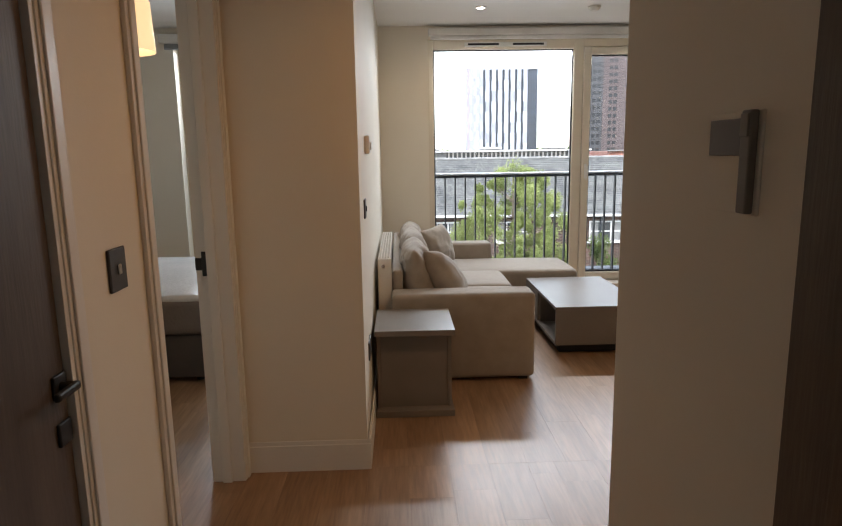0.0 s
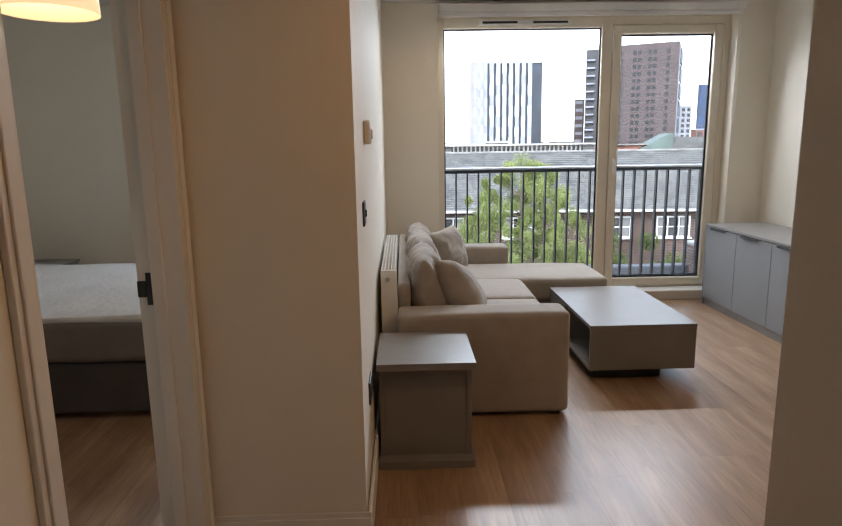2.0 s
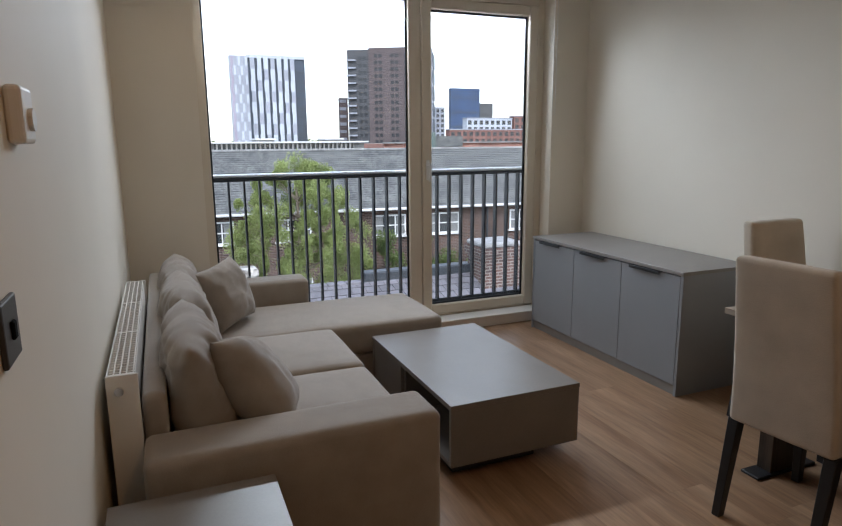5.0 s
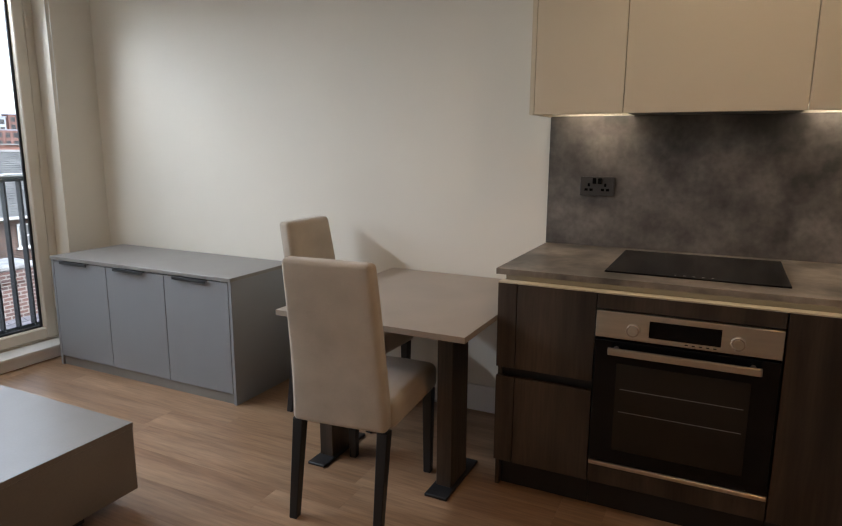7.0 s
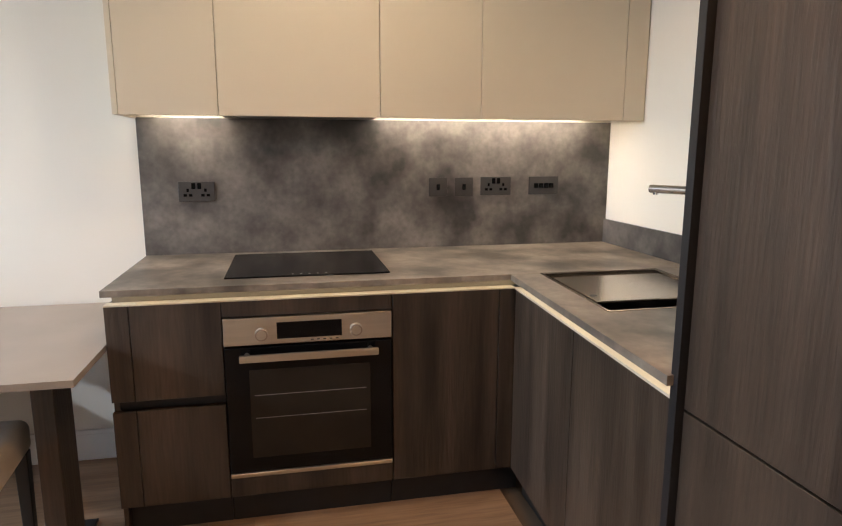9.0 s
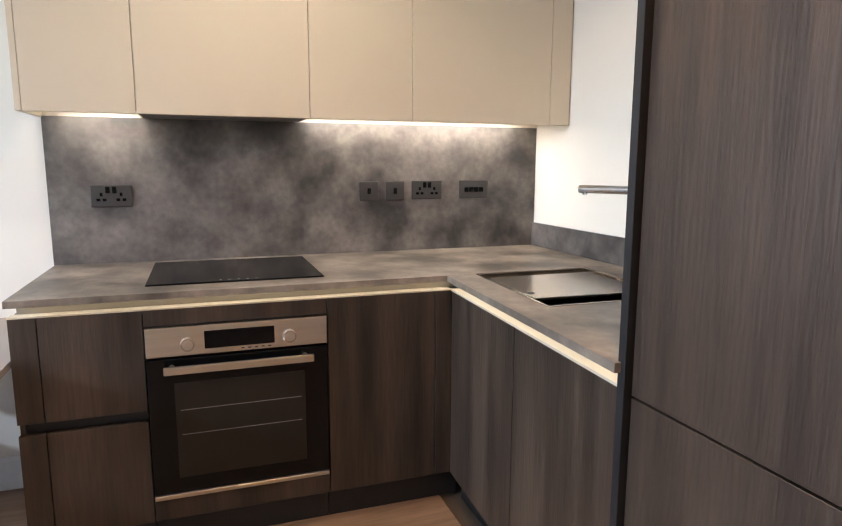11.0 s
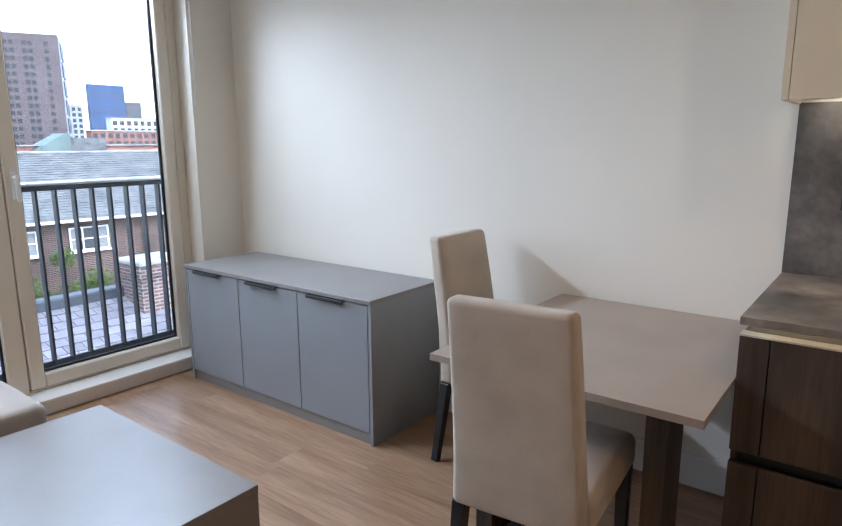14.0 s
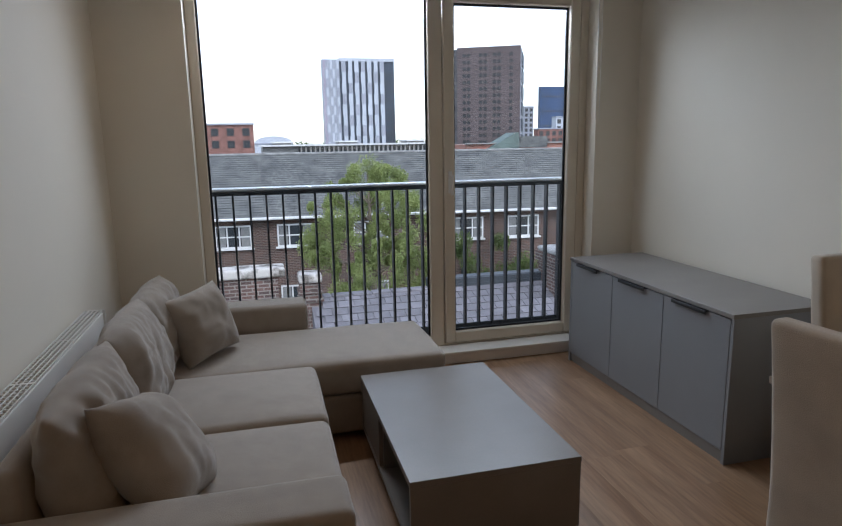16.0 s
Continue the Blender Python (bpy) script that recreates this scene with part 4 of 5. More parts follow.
# sink with drainer
M_SINK = surf("dark_steel_sink", (0.42, 0.36, 0.30), 0.22, 0.1, 6, 80, 0.02, metal=1.0)
sk = thing("sink", (2.2, -1.45, KT), "dark steel inset sink with a drainer", "sink")
bm = box(1.949, 2.511, -1.239, -1.232, KT + 0.0003, KT + 0.0018, 0.0005)
for q in ((1.949, 2.511, -1.707, -1.70), (1.949, 1.956, -1.70, -1.239), (2.504, 2.511, -1.70, -1.239)):
    box(*q, KT + 0.0003, KT + 0.0018, 0.0005, bm=bm)
part("rim", skew(bm), M_SINK, sk)
# bowl is shallow; black on its floor stands for the shade of depth
part("bowl", skew(box(1.956, 2.504, -1.699, -1.233, 0.846, 0.852)), M_BLACK, sk, "shallow bowl floor, coloured black as deep shade")
for q in ((1.956, 1.962, -1.699, -1.233), (2.498, 2.504, -1.699, -1.233), (1.962, 2.498, -1.699, -1.693), (1.962, 2.498, -1.239, -1.233)):
    part("bowl_side", skew(box(*q, 0.852, KT - 0.001)), M_SINK, sk)
part("drainer_tray", skew(box(2.085, 2.452, -1.690, -1.262, KT - 0.014, KT - 0.005, 0.003, 2)), M_SINK, sk, "steel drainer tray")
part("ledge", skew(box(2.455, 2.497, -1.692, -1.24, KT - 0.04, KT - 0.016, 0.003, 2)), M_SINK, sk)
part("ledge", skew(box(2.085, 2.454, -1.259, -1.24, KT - 0.04, KT - 0.016, 0.003, 2)), M_SINK, sk)
part("waste_hole", skew(tube((2.16, -1.285, KT - 0.0055), (2.16, -1.285, KT - 0.0042), 0.012, n=20)), M_BLACK, sk)
tp = thing("mixer_tap", (2.05, -1.76, KT), "chrome mixer tap with a straight level spout", "tap")
part("body", tube((2.05, -1.78, KT + 0.001), (2.05, -1.78, 1.24), 0.02, n=20), M_CHROME, tp)
part("spout", tube((2.05, -1.78, 1.225), (2.44, -1.62, 1.222), 0.0155, n=20), M_CHROME, tp)
part("aerator", tube((2.42, -1.628, 1.212), (2.42, -1.628, 1.202), 0.010), M_CHROME, tp)
part("lever", tube((2.05, -1.78, 1.24), (2.03, -1.70, 1.29), 0.006), M_CHROME, tp)

# wall cabinets
UX, UZ0, UZ1 = 2.92, 1.49, 2.25
ys = (0.272, -0.083, -0.702, -1.121, -1.765, -1.866)
part_label = {0: "cashmere wall cabinet beside the window end", 1: "cashmere cabinet over the hob, with the extractor", 2: "narrow cashmere wall cabinet", 3: "wide cashmere wall cabinet", 4: "cashmere filler at the wall"}
for k, (y1, y0) in enumerate(zip(ys, ys[1:])):
    wc = thing("wall_cabinet", (3.07, (y0 + y1) / 2, UZ0), part_label[k], "wall cabinet", "wall cabinets")
    part("carcass", box(UX + 0.022, RX - 0.013, y0 + 0.0005, y1 - 0.0005, UZ0 + (0.03 if k != 1 else 0.001), UZ1), M_CREAM if k != 1 else M_GREYTOP, wc)
    part("door", box(UX, UX + 0.02, y0 + 0.0015, y1 - 0.0015, UZ0 - 0.004, UZ1, 0.001), M_CREAM, wc)
    if k in (0, 2, 3):
        part("light_strip", box(3.145, 3.157, y0 + (0.0 if k == 2 else 0.03), y1 - (0.06, 0, 0.01, 0.0)[k], UZ0 + 0.024, UZ0 + 0.0295), M_LED, wc, "lit warm white strip")
part("side_panel", box(UX, RX - 0.001, 0.2725, 0.292, UZ0 - 0.004, UZ1, 0.001), M_CREAM, [o for o in scene.objects if o.name == "wall_cabinet"][0])

# sockets on the splashback
plate("wall_socket", "black double socket on the dark splashback", EAST(0.052, 1.182), 0.15, 0.086, "socket", (("holes", -0.036, -0.005), ("holes", 0.036, -0.005), ("rocker", -0.012, 0.024), ("rocker", 0.012, 0.024)))
plate("fused_switch", "small black fused switch on the dark splashback", EAST(-1.01, 1.19), 0.088, 0.086, "switch", (("rocker", 0, 0),))
plate("fused_switch", "small black fused switch on the dark splashback", EAST(-1.134, 1.19), 0.088, 0.086, "switch", (("rocker", 0, 0),))
plate("wall_socket", "black double socket beside the fused switches", EAST(-1.29, 1.193), 0.15, 0.086, "socket", (("holes", -0.036, -0.005), ("holes", 0.036, -0.005), ("rocker", -0.012, 0.024), ("rocker", 0.012, 0.024)))
plate("appliance_switch", "black appliance switch panel on the dark splashback", EAST(-1.53, 1.193), 0.15, 0.086, "switch", (("bar", -0.038, 0), ("bar", -0.0127, 0), ("bar", 0.0127, 0), ("bar", 0.038, 0)))

# tall unit at the end of the return
tu = thing("tall_cabinet", (1.15, -1.45, 0), "tall smoked-oak cabinet with a black grip groove", "tall cabinet")
part("carcass", box(0.835, 1.462, SY + 0.005, -1.125, 0.0, 2.25), M_OAK, tu)
part("door", box(0.84, 1.445, -1.12, -1.10, 0.842, 2.25, 0.001), M_OAK, tu)
part("door", box(0.84, 1.445, -1.12, -1.10, 0.10, 0.837, 0.001), M_OAK, tu)
part("grip_edge", box(1.447, 1.470, -1.124, -1.082, 0.0, 2.25, 0.001), M_BLACK, tu)

# ---- bedroom through the doorway ----
bed = thing("bed", (-2.0, 1.95, 0), "divan bed with a bare mattress in its plastic wrap", "bed")
part("base", soft_box(-3.05, -1.02, 1.12, 2.62, 0.03, 0.30, 0.02), M_BEDBASE, bed, smooth=True)
# side colour is darkened for shade, as it faces away from the window
part("mattress", soft_box(-3.05, -1.0, 1.10, 2.64, 0.305, 0.53, 0.04, 0.0, 14, 0.008, 9), M_MATTRESS_SIDE, bed, "mattress side, coloured dark for its shade", smooth=True)
part("top_cover", soft_box(-3.04, -1.01, 1.11, 2.63, 0.505, 0.55, 0.02, 0.012, 14, 0.012, 9), M_MATTRESS, bed, "white mattress top under shiny plastic", smooth=True)
for x in (-1.1, -2.9):
    for y in (1.2, 2.5):
        part("foot", tube((x, y, 0), (x, y, 0.04), 0.03), M_BLACK, bed)
ns = thing("bedside_table", (-2.78, 2.95, 0), "small grey bedside cabinet beside the bed", "bedside table")
part("body", box(-3.0, -2.55, 2.72, 3.2, 0.05, 0.47, 0.002), M_GREY, ns)
part("top", box(-3.01, -2.54, 2.71, 3.21, 0.47, 0.49, 0.002), M_GREYTOP, ns)
part("plinth", box(-2.98, -2.57, 2.75, 3.18, 0, 0.05), M_GREYTOP, ns)
pl = thing("pendant_lamp", (-1.16, 0.55, 2.5), "drum pendant lamp with a glowing cream shade", "pendant lamp")
bm = bmesh.new()
bmesh.ops.create_cone(bm, cap_ends=False, segments=40, radius1=0.175, radius2=0.165, depth=0.23, matrix=pose(-1.16, 0.55, 1.985))
bmesh.ops.solidify(bm, geom=bm.faces[:], thickness=0.003)
part("shade", bm, M_SHADE, pl, "lit cream fabric shade", smooth=True)
part("cord", tube((-1.16, 0.55, 2.08), (-1.16, 0.55, 2.49), 0.004, n=8), M_PLASTIC, pl)
part("rose", tube((-1.16, 0.55, 2.47), (-1.16, 0.55, 2.5), 0.04, n=20), M_PLASTIC, pl)

# ---- railing outside the window ----
rl = thing("balcony_railing", (1.7, 3.70, 0.1), "anthracite steel railing with a broad handrail", "railing")
RLY = 3.70
hr = part("handrail", box(0.30, 3.10, RLY - 0.03, RLY + 0.03, 1.116, 1.141, 0.004, 2), M_RAIL, rl)
# pale cap stands for the sky reflected along the dark rail's top edge
part("cap", box(0.30, 3.10, RLY - 0.031, RLY + 0.031, 1.1415, 1.1645, 0.011, 3), M_RAILTOP, hr, "handrail top, coloured pale for the sky's gleam")
part("bottom_rail", box(0.30, 3.10, RLY - 0.008, RLY + 0.008, 0.06, 0.155, 0.002), M_RAIL, rl)
x, k = 0.422, 0
while x < 3.05:
    part("bar", box(x - 0.006, x + 0.006, RLY - 0.022, RLY + 0.022, 0.14, 1.13), M_RAIL, rl)
    x += 0.1015
for x in (0.30, 3.09):
    part("bracket", box(x - 0.004, x + 0.004, 3.63, RLY + 0.03, 0.06, 1.16), M_RAIL, rl)
solo("ledge", box(0.2, 3.2, 3.64, 3.78, -0.3, 0.02), M_RAIL, "dark metal ledge below the railing", "ledge", kind="structure")

# ---- outside ----
solo("ground", box(-3000, 3000, 3.7, 4000, -9.4, -9.0), M_GROUND, "grey town ground reaching the horizon", "ground", kind="structure")


def shift(bm, m):
    bm.transform(m)
    return bm


def slates(bm_rows, m, width, slope_len, tile_w, tile_h, t=0.012, rng=None):
    """Lapped slates on a slope: local x along the eaves, local y up the slope, as one list of boxes."""
    vs, fs = [], []
    rows = int(slope_len / tile_h)
    for r in range(rows):
        off = tile_w / 2 * (r % 2)
        for c in range(int(width / tile_w) + 1):
            x0 = c * tile_w - off
            y0 = r * tile_h
            lift = 0.02 + rng.uniform(0, 0.008)
            a = 0.004
            k = len(vs)
            y1 = y0 + tile_h * 1.15
            for (x, y, z) in ((x0 + a, y0, lift - t), (x0 + tile_w - a, y0, lift - t), (x0 + tile_w - a, y1, -t), (x0 + a, y1, -t), (x0 + a, y0, lift), (x0 + tile_w - a, y0, lift), (x0 + tile_w - a, y1, 0.001), (x0 + a, y1, 0.001)):
                vs.append(m @ Vector((x, y, z)))
            fs += [(k + 4, k + 5, k + 6, k + 7), (k, k + 1, k + 5, k + 4), (k + 1, k + 2, k + 6, k + 5), (k, k + 4, k + 7, k + 3)]
    me = bpy.data.meshes.new("slates")
    me.from_pydata([tuple(v) for v in vs], [], fs)
    return me


rng = random.Random(5)
# long terrace across the yard: local frame with x along the facade, y away from us
TM = pose(0.8, 27.6, 0, 0, 0, -5)
terrace = thing("terrace_building", (0.8, 27.6, -9), "long brick terrace with a slate roof and white windows", "building")
EZ, RZ, DEP = -1.66, 0.98, 4.6
part("wall", shift(box(-25, 30, 0, 9.2, -9, EZ), TM), M_BRICK, terrace)
ang = math.degrees(math.atan2(RZ - EZ, DEP + 0.35))
SM = TM @ pose(-25.4, -0.35, EZ, ang, 0, 0)
SL = math.hypot(RZ - EZ, DEP + 0.35)
roof = part("roof", shift(prism([(-0.35, EZ - 0.02), (DEP, RZ - 0.04), (DEP * 2 + 0.35, EZ - 0.02)], "x", -25.4, 30.4), TM), M_SLATE, terrace)
me = slates(None, SM, 55.6, SL, 0.32, 0.2, rng=rng)
me.materials.append(M_SLATE)
so = new("slates", me)
so.parent = roof
so["kind"] = "stuff"
part("ridge", shift(box(-25.4, 30.4, DEP - 0.12, DEP + 0.12, RZ - 0.05, RZ + 0.05, 0.02), TM), M_RIDGE, terrace, "pale ridge line")
part("gutter", shift(box(-25.4, 30.4, -0.50, -0.36, EZ - 0.10, EZ + 0.02, 0.03), TM), M_TRIMOUT, terrace, "white gutter and fascia")
for x in (-8.6, -2.2, 9.0, 14.2):
    part("downpipe", shift(tube((x, -0.1, -9), (x, -0.1, EZ - 0.1), 0.05, n=8), TM), M_RAIL, terrace)


def terrace_window(x, w=1.55, h=1.0, z=EZ - 0.34):
    f = bmesh.new()
    z0 = z - h
    box(x - w / 2, x + w / 2, -0.03, 0.02, z0, z, bm=f)
    win = part("window", shift(f, TM), M_WINDARK, terrace, "white-framed casement window")
    b = bmesh.new()
    for a, c in ((-w / 2, -w / 2 + 0.07), (w / 2 - 0.07, w / 2), (-w / 6 - 0.03, -w / 6 + 0.03), (w / 6 - 0.03, w / 6 + 0.03)):
        box(x + a, x + c, -0.07, -0.031, z0, z, bm=b)
    for a, c in ((0, 0.07), (h - 0.07, h), (h * 0.5 - 0.025, h * 0.5 + 0.025)):
        box(x - w / 2, x + w / 2, -0.072, -0.031, z0 + a, z0 + c, bm=b)
    part("frame", shift(b, TM), M_TRIMOUT, win)
    part("sill", shift(box(x - w / 2 - 0.08, x + w / 2 + 0.08, -0.14, 0.0, z0 - 0.07, z0), TM), M_TRIMOUT, win)
    for s in (-1, 1):
        part("curtain", shift(box(x + s * w * 0.33 - 0.18, x + s * w * 0.33 + 0.18, -0.033, -0.0305, z0 + 0.08, z - 0.07), TM), M_CURTAIN, win)


for x in (-13.5, -9.8, -6.4, -1.2, 1.45, 4.8, 9.25, 11.95, 16.2, 19.5):
    terrace_window(x)
    terrace_window(x, 1.5, 1.4, EZ - 3.1)
# flat roofs and stacks behind the ridge
back = thing("flat_roof_building", (6, 42, -9), "flat-roofed pale building behind the slate roof", "building")
part("wall", box(1.2, 13.0, 40, 52, -9, 1.32), M_CONC, back)
part("parapet", box(1.0, 13.2, 39.6, 40.1, 1.32, 1.42), M_TRIMOUT, back, "pale parapet")
part("glazing", box(3.4, 12.2, 39.86, 39.99, 0.5, 1.3), M_WINDARK, back, "dark clerestory glazing")
for k in range(30):
    part("glazing_bar", box(3.5 + k * 0.29, 3.6 + k * 0.29, 39.72, 39.8, 0.6, 1.3), M_CONC, back)
for x in (1.85, 6.1, 10.65):
    b = part("roof_box", box(x, x + 1.15, 41, 43, 1.0, 1.52), M_CONC, back)
    part("coping", box(x - 0.07, x + 1.22, 40.9, 43.1, 1.52, 1.62), M_TRIMOUT, b)
gr = thing("red_brick_wing", (26, 48, -9), "red brick wing with a copper-green gable", "building")
part("wall", box(16.5, 34, 46, 56, -9, 1.2), M_BRICKRED, gr)
part("parapet", box(16.4, 34, 45.8, 46.1, 1.2, 1.3), M_CONC, gr)
part("gable_roof", prism([(18.1, 0.8), (20.4, 2.05), (20.65, 2.05), (20.65, 0.8)], "y", 45.4, 47.4), M_COPPER, gr, "copper-green sloping roof")
part("plant_room", box(20.66, 23.2, 45.7, 48, 0.9, 1.75), M_SLATE, gr)

# low tiled roof, walls and chimney just below us
low = thing("low_outbuilding", (5, 11, -9), "low outbuilding with a grey tiled roof", "building")
LRY, LRZ, LSL = 12.6, -1.75, 0.36
part("wall", box(1.9, 12, 7.0, 12.4, -9, -3.95), M_BRICK, low)
lroof = part("roof", prism([(6.6, LRZ - 6.0 * LSL - 0.03), (LRY, LRZ - 0.03), (LRY + 0.4, LRZ - 0.18), (LRY + 0.4, LRZ - 0.6), (6.6, LRZ - 6.0 * LSL - 0.3)], "x", 1.7, 12.4), M_TILE, low)
part("ridge_coping", box(4.3, 12.4, LRY - 0.05, LRY + 0.3, LRZ - 0.02, LRZ + 0.20, 0.03), M_RAIL, low, "dark gutter board along the ridge")
part("flashing", box(4.3, 12.4, LRY - 0.06, LRY - 0.02, LRZ - 0.12, LRZ + 0.06), M_RAIL, low)
for k in range(6):
    part("ridge_tile", box(1.72 + k * 0.43, 2.135 + k * 0.43, LRY - 0.12, LRY + 0.14, LRZ - 0.06, LRZ + 0.03, 0.025, 2), M_TILE, low)
# tiles of the low roof, one by one
ta = math.degrees(math.atan(LSL))
tm = bpy.data.meshes.new("roof_tile")
tb_ = box(0.006, 0.324, 0, 0.29, -0.012, 0.006, 0.002)
for v in tb_.verts:
    v.co.z += 0.022 * (1 - v.co.y / 0.29)
tb_.to_mesh(tm)
tb_.free()
tm.materials.append(M_TILE)
count = 0
for r in range(9):
    for c in range(32):
        if count < 290:
            o = new("roof_tile", tm)
            o.parent = lroof
            s = (r + 1) * 0.25
            o.matrix_basis = pose(1.75 + c * 0.33 + 0.165 * (r % 2), LRY - s * math.cos(radians(ta)), LRZ - s * math.sin(radians(ta)), ta, 0, 0)
            count += 1
wl1 = thing("yard_wall", (-1, 12.6, -9), "brick yard wall with a white coping", "wall")
part("wall", box(-5.5, 1.05, 12.4, 12.75, -9, -1.22), M_BRICK2, wl1)
part("coping", box(-5.55, 1.2, 12.3, 12.85, -1.22, -1.02, 0.05, 3), M_COPING, wl1, "thick white coping")
pr = thing("brick_pier", (1.7, 12.5, -9), "brick pier with a pale cap", "pier")
part("shaft", box(1.48, 1.92, 12.3, 12.75, -9, -1.38), M_BRICK2, pr)
part("cap", box(1.46, 1.94, 12.24, 12.81, -1.38, -1.2, 0.05, 2), M_COPING, pr)
for i, dz in enumerate((0.22, 0.4)):
    part("band", box(1.44, 1.96, 12.26, 12.79, -1.38 - dz, -1.32 - dz), M_BRICK2, pr)
ch = thing("chimney_stack", (7.4, 12.3, -9), "square brick chimney stack with a stepped cap", "chimney")
part("shaft", box(6.98, 7.95, 11.8, 12.7, -9, -1.2), M_BRICK2, ch)
part("collar", box(6.92, 8.01, 11.74, 12.76, -1.28, -1.07), M_BRICK2, ch)
part("cap", box(6.95, 7.98, 11.77, 12.73, -1.07, -0.96, 0.03), M_RIDGE, ch)


def leaf_mass(centres, n, size, rng, droop=0.0):
    """Many small leaves scattered about the given (centre, radius) clumps, as one mesh."""
    vs, fs = [], []
    for _ in range(n):
        c, rad = centres[rng.randrange(len(centres))]
        d = Vector((rng.gauss(0, 1), rng.gauss(0, 1), rng.gauss(0, 1))).normalized() * rad * rng.random() ** 0.45
        p = Vector(c) + Vector((d.x, d.y, d.z * 0.9 - droop * abs(rng.gauss(0, 1)) * rad))
        q = Euler((rng.uniform(0, 6.3), rng.uniform(0, 6.3), rng.uniform(0, 6.3))).to_matrix()
        s = size * rng.uniform(0.6, 1.4)
        k = len(vs)
        for a, b in ((-0.5, 0), (0, -0.35), (0.5, 0), (0, 0.35)):
            vs.append(tuple(p + q @ Vector((a * s * 1.5, b * s, 0))))
        fs.append((k, k + 1, k + 2, k + 3))
    me = bpy.data.meshes.new("crown")
    me.from_pydata(vs, [], fs)
    return me


def tree(x, y, z0, top, width, label, leaves, size, mat, rng, name="birch_tree"):
    root = thing(name, (x, y, z0), label, "tree")
    bm = bmesh.new()
    h = top - z0
    tube((x, y, z0), (x + 0.1, y, z0 + h * 0.55), 0.2, 0.1, 10, bm=bm)
    tube((x + 0.1, y, z0 + h * 0.55), (x, y + 0.1, top - 0.4), 0.1, 0.02, 8, bm=bm)
    clumps = []
    for k in range(280):
        s = rng.random()
        z = z0 + h * (0.34 + 0.62 * s)
        spread = width / 2 * math.sqrt(max(0.02, 1 - ((s - 0.45) / 0.58) ** 2)) * rng.uniform(0.02, 1.1) ** 0.55
        a = rng.uniform(0, 6.28)
        c = (x + spread * math.cos(a), y + spread * math.sin(a), z)
        clumps.append((c, rng.uniform(0.14, 0.42) * (1.1 - 0.5 * s)))
        if k % 5 == 0:
            tube((x + 0.05, y, z - 0.7), c, 0.025, 0.008, 6, bm=bm)
    clumps.append(((x, y, top - 0.3), 0.35))
    part("trunk", bm, M_BARK, root)
    me = leaf_mass(clumps, leaves, size, rng, 0.6)
    me.materials.append(mat)
    o = new("crown", me)
    o.parent = root
    o.matrix_parent_inverse = root.matrix_basis.inverted()
    return root


tree(4.05, 18.6, -9, 1.2, 4.4, "light green birch with drooping twigs in the yard", 150000, 0.043, M_LEAF, rng)
for x, y, top, w, lab in ((9.9, 25.2, -2.75, 4.6, "green climbing shrub against the brick wall"), (2.3, 20.0, -4.6, 2.6, "loose green bush in the yard"), (13.5, 25.3, -3.6, 3.0, "green shrub below the terrace windows"), (-3.2, 25.4, -3.6, 2.0, "thin green shrub by the brick wall")):
    root = thing("shrub", (x, y, -9), lab, "shrub")
    cl = [((x + rng.uniform(-w / 2, w / 2), y + rng.uniform(-0.5, 0.5), rng.uniform(-8.5, top) ), rng.uniform(0.4, 0.7)) for _ in range(26)]
    me = leaf_mass(cl, 16000, 0.08, rng)
    me.materials.append(M_LEAF2)
    o = new("foliage", me)
    o.parent = root
    o.matrix_parent_inverse = root.matrix_basis.inverted()
    bm = bmesh.new()
    for c, r in cl[::3]:
        tube((x, y, -9), c, 0.03, 0.01, 5, bm=bm)
    part("stems", bm, M_BARK, root)

# ---- towers and town, far off ----
wt = thing("white_tower", (42, 255, -9), "tall white office tower with dark vertical strips", "building")
WX0, WX1, WY0, WZ = 34.3, 56.2, 252.0, 34.2
part("core", box(WX0, WX1, WY0, WY0 + 24, -9, WZ - 1.2), M_TOWERGLASS, wt)
part("roof_edge", box(WX0 - 0.3, WX1 + 0.1, WY0 - 0.5, WY0 + 24, WZ - 1.2, WZ), M_TOWERWHITE, wt)
for k in range(7):
    x = WX0 + 0.85 + k * 2.53
    for j in range(10):
        z1 = WZ - 1.2 - j * 4.1
        d = 0.2 if (j + k) % 2 else 0.0
        part("fin", box(x + d, x + 1.68, WY0 - 0.55, WY0 - 0.003, z1 - 4.06, z1), M_TOWERWHITE if (j + k) % 3 else M_TOWERPALE, wt)
part("side_wing", box(WX0 - 6.6, WX0, WY0 - 0.4, WY0 + 4, -9, WZ - 0.6), M_TOWERPALE, wt)
for i in range(5):
    for j in range(12):
        x = WX0 - 6.55 + i * 1.3
        d = 0.35 * (j % 2)
        part("side_panel", box(x + d, x + 0.85 + d, WY0 - 0.52, WY0 - 0.403, -8 + j * 3.45, -4.65 + j * 3.45), M_TOWERLILAC if i == 0 else (M_TOWERWHITE if (i + j) % 2 else M_TOWERPALE), wt)
for j in range(11):
    part("floor_band", box(WX1 - 3.9, WX1 - 0.1, WY0 - 0.15, WY0 - 0.003, -6 + j * 3.4, -5.5 + j * 3.4), M_RAIL, wt)

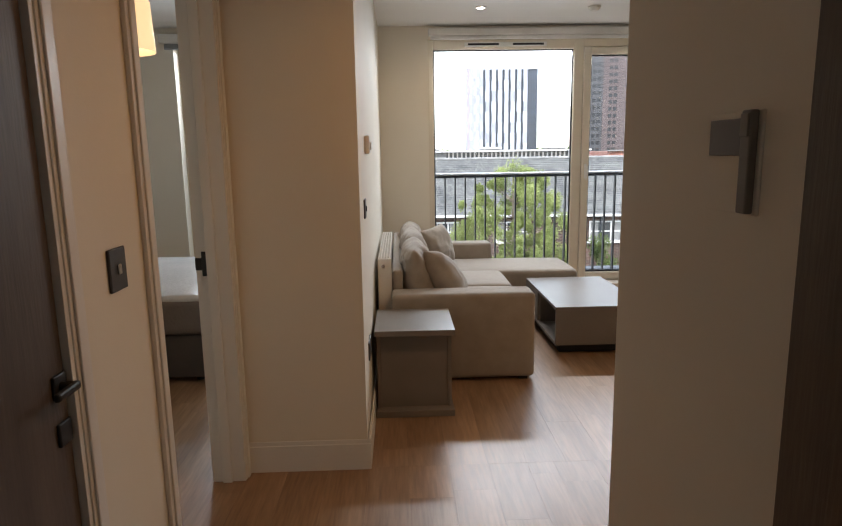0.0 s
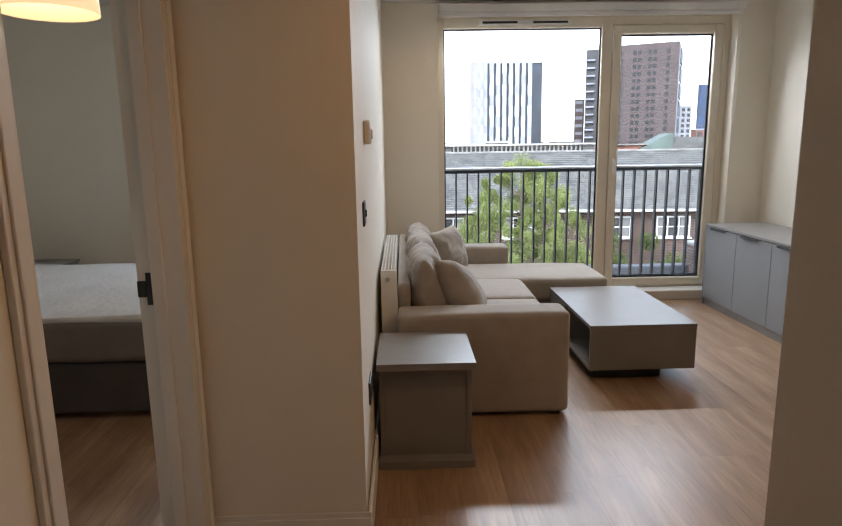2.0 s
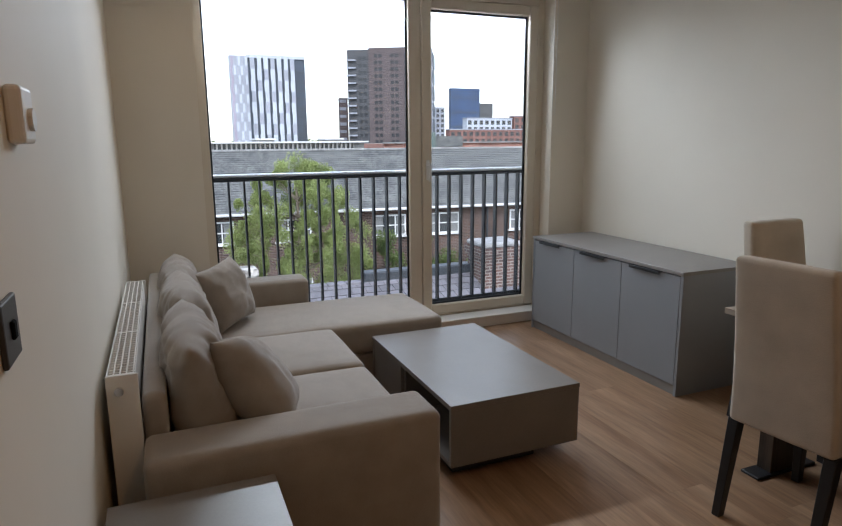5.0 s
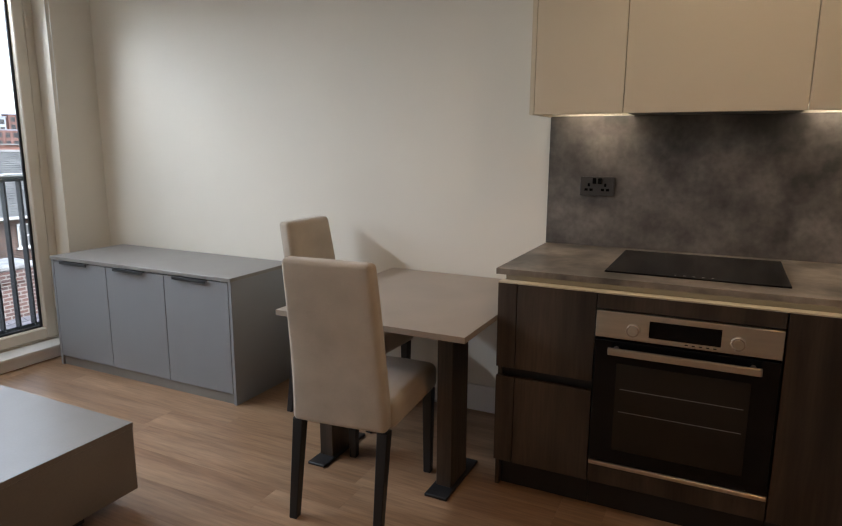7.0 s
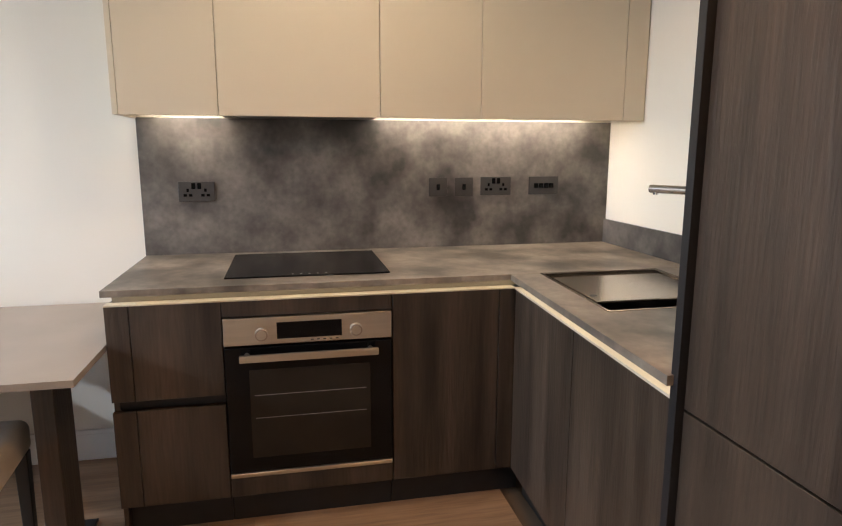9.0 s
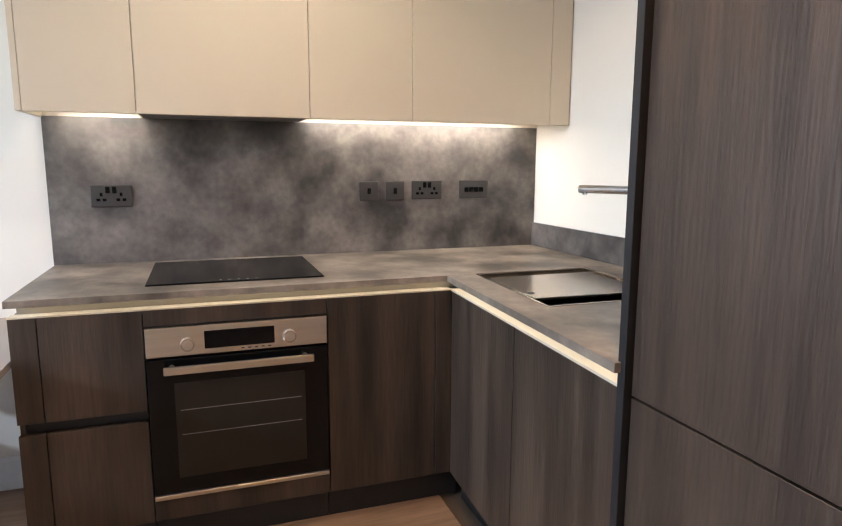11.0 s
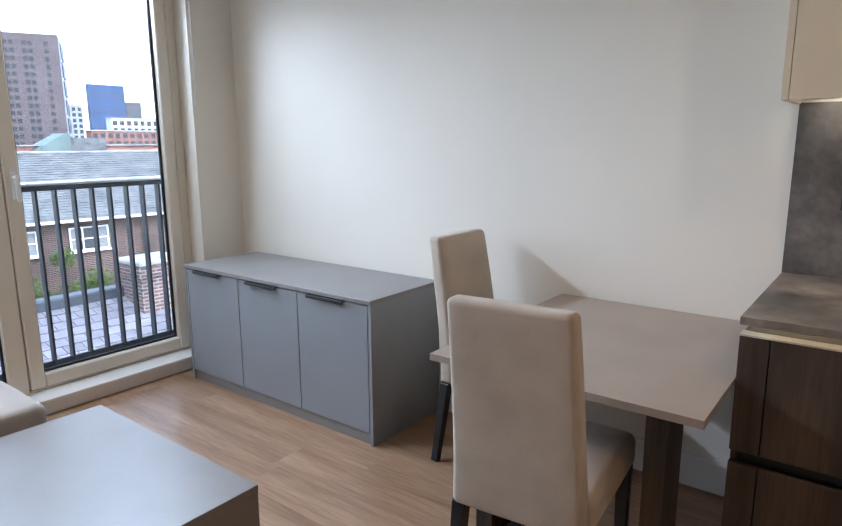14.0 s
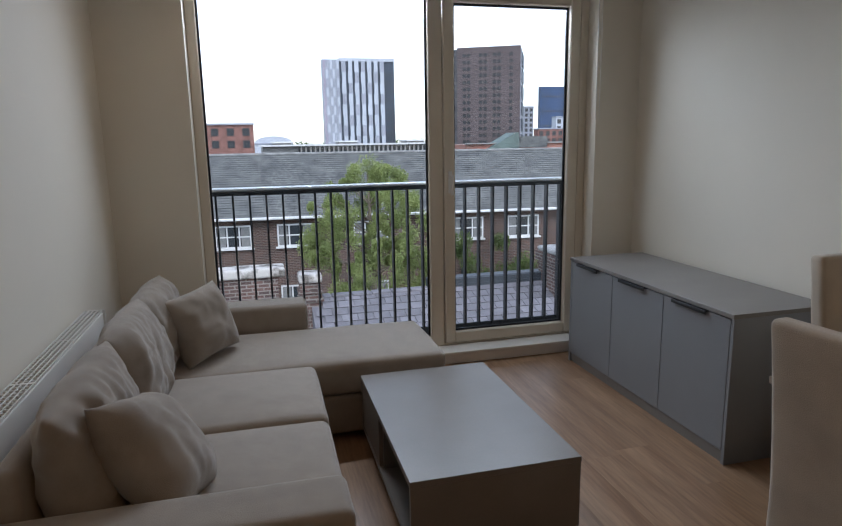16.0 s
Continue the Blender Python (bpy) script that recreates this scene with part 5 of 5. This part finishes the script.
dt = thing("brown_tower", (112, 310, -9), "tall brown brick apartment tower with paired windows", "building")
BM = pose(131.4, 300.0, 0, 0, 0, -26.3)     # local x along the facade, ending at 0, y away from us
BTOP = 48.0
part("wall", shift(box(-32, 0, 0, 24, -9, BTOP), BM), M_TOWERBROWN, dt)
part("dark_wing", shift(box(-43, -32.05, 0.5, 22, -9, BTOP - 0.8), BM), M_TOWERDARK, dt)
part("end_wall", shift(box(0.003, 0.5, 1.5, 23, -9, BTOP - 1.5), BM), M_TOWERPALE, dt)
for r in range(6):
    part("bay", shift(box(0.51, 0.9, 3, 21.5, -2 + r * 8.1, 4.6 + r * 8.1), BM), M_TOWERGLASS, dt)
part("annex", box(92.3, 97, 334, 336, -9, 24.5), M_TOWERBROWN, dt)
for r in range(6):
    part("annex_band", box(92.4, 96, 333.8, 333.99, 2 + r * 4, 3.6 + r * 4), M_TOWERPALE, dt)
wm = bpy.data.meshes.new("tower_window")
b = box(-0.8, 0.8, -0.06, 0.0, -0.85, 0.85)
b.to_mesh(wm)
b.free()
wm.materials.append(M_WINTOWER)


def tower_window(parent, m):
    o = new("window", wm)
    o.parent = parent
    o.matrix_parent_inverse = parent.matrix_basis.inverted()
    o.matrix_basis = m


for u in (-4.6, -10.6, -12.9, -17.6, -19.9, -26.0, -28.3):
    for r in range(14):
        tower_window(dt, BM @ pose(u, -0.005, 1.2 + r * 3.3))
for r in range(13):
    part("balcony", shift(box(-43.1, -38.5, -1.0, 0.49, -3.4 + r * 3.75, -2.6 + r * 3.75), BM), M_TOWERPALE, dt)
    tower_window(dt, BM @ pose(-36.4, 0.495, 1 + r * 3.5))
    tower_window(dt, BM @ pose(-34.0, 0.495, 1 + r * 3.5))

bt = thing("blue_tower", (228, 450, -9), "blue glass tower on the skyline", "building")
part("wall", box(213.5, 238.5, 450, 454, -9, 41.5), M_TOWERBLUE, bt)
part("dark_wing", box(240, 251.5, 452, 456, -9, 30.5), M_TOWERDARK, bt)
for r in range(3):
    part("band", box(214, 238, 449.8, 449.99, 12 + r * 11, 12.6 + r * 11), M_TOWERDARK, bt)
for name, x0, x1, y, top, mat, lab in (("apartment_block", 141.5, 150, 324, 19.4, M_TOWERPALE, "pale apartment block beside the brown tower"), ("apartment_block", 107, 150, 226, 5.6, M_BRICKRED2, "low red brick apartment block"), ("apartment_block", 119.5, 141, 236, 10.4, M_TOWERWHITE, "white apartment block on the skyline"), ("apartment_block", 142, 151, 236, 11.4, M_BRICKRED2, "red brick apartment block on the skyline"), ("brick_block", -9.6, 0.6, 150, 6.0, M_BRICKRED2, "plain red brick block with small windows"), ("far_hall", 0.6, 11.4, 190, 1.6, M_TOWERWHITE, "low hall with a curved white roof in the distance")):
    t = thing(name, ((x0 + x1) / 2, y, -9), lab, "building")
    part("wall", box(x0, x1, y, y + 4, -9, top), mat, t)
    part("roof_edge", box(x0 - 0.2, x1 + 0.2, y - 0.3, y + 4, top, top + 0.4), M_TOWERPALE, t)
    if name == "far_hall":
        part("curved_roof", prism([((x0 + x1) / 2 + (x1 - x0) / 2 * math.cos(a * math.pi / 12), top + 0.41 + 1.9 * math.sin(a * math.pi / 12)) for a in range(13)], "y", y, y + 4), mat, t)
    else:
        nx = max(3, int((x1 - x0) / 2.6))
        for i in range(nx):
            for r in range(max(2, int(top / 2.6))):
                o = new("window", wm)
                o.parent = t
                o.matrix_parent_inverse = t.matrix_basis.inverted()
                o.matrix_basis = pose(x0 + (i + 0.5) * (x1 - x0) / nx, y - 0.005, top - 1.6 - r * 2.7)
far = leaf_mass([((rng.uniform(-60, 420), rng.uniform(330, 420), -6 + rng.uniform(0, 7)), rng.uniform(3, 6)) for _ in range(260)], 9000, 2.0, rng)
far.materials.append(M_LEAF2)
tagged(new("far_woods", far), "distant dark green treetops along the skyline", "woods", kind="stuff")

# ---- floor planks, one by one ----
def lay(x0, x1, y0, y1, seed, width=0.178, length=1.22):
    r = random.Random(seed)
    x = x0
    while x < x1 - 0.02:
        w = min(width, x1 - x)
        y = y0 - r.uniform(0, length * 0.9)
        while y < y1 - 0.01:
            a, c = max(y, y0), min(y + length, y1)
            if c - a > 0.03:
                key = (round(w, 4), round(c - a, 3))
                if key not in PLANKS:
                    PLANKS[key] = link(box(0.0002, key[0] - 0.0002, 0.0002, key[1] - 0.0002, -FLOOR_T, 0), "plank", M_FLOOR)
                o = new("plank", PLANKS[key])
                o.parent = floor
                o.matrix_basis = pose(x, a, 0)
            y += length
        x += w


PLANKS = {}
lay(-0.53, 0.71, -3.38, -0.0, 1)
lay(0.0, RX, 0.0, WY, 2)
lay(0.83, 2.62, -1.13, 0.0, 3)
lay(0.71, 0.83, -1.06, 0.0, 4)
lay(-3.48, -0.53, -1.18, WY, 6)
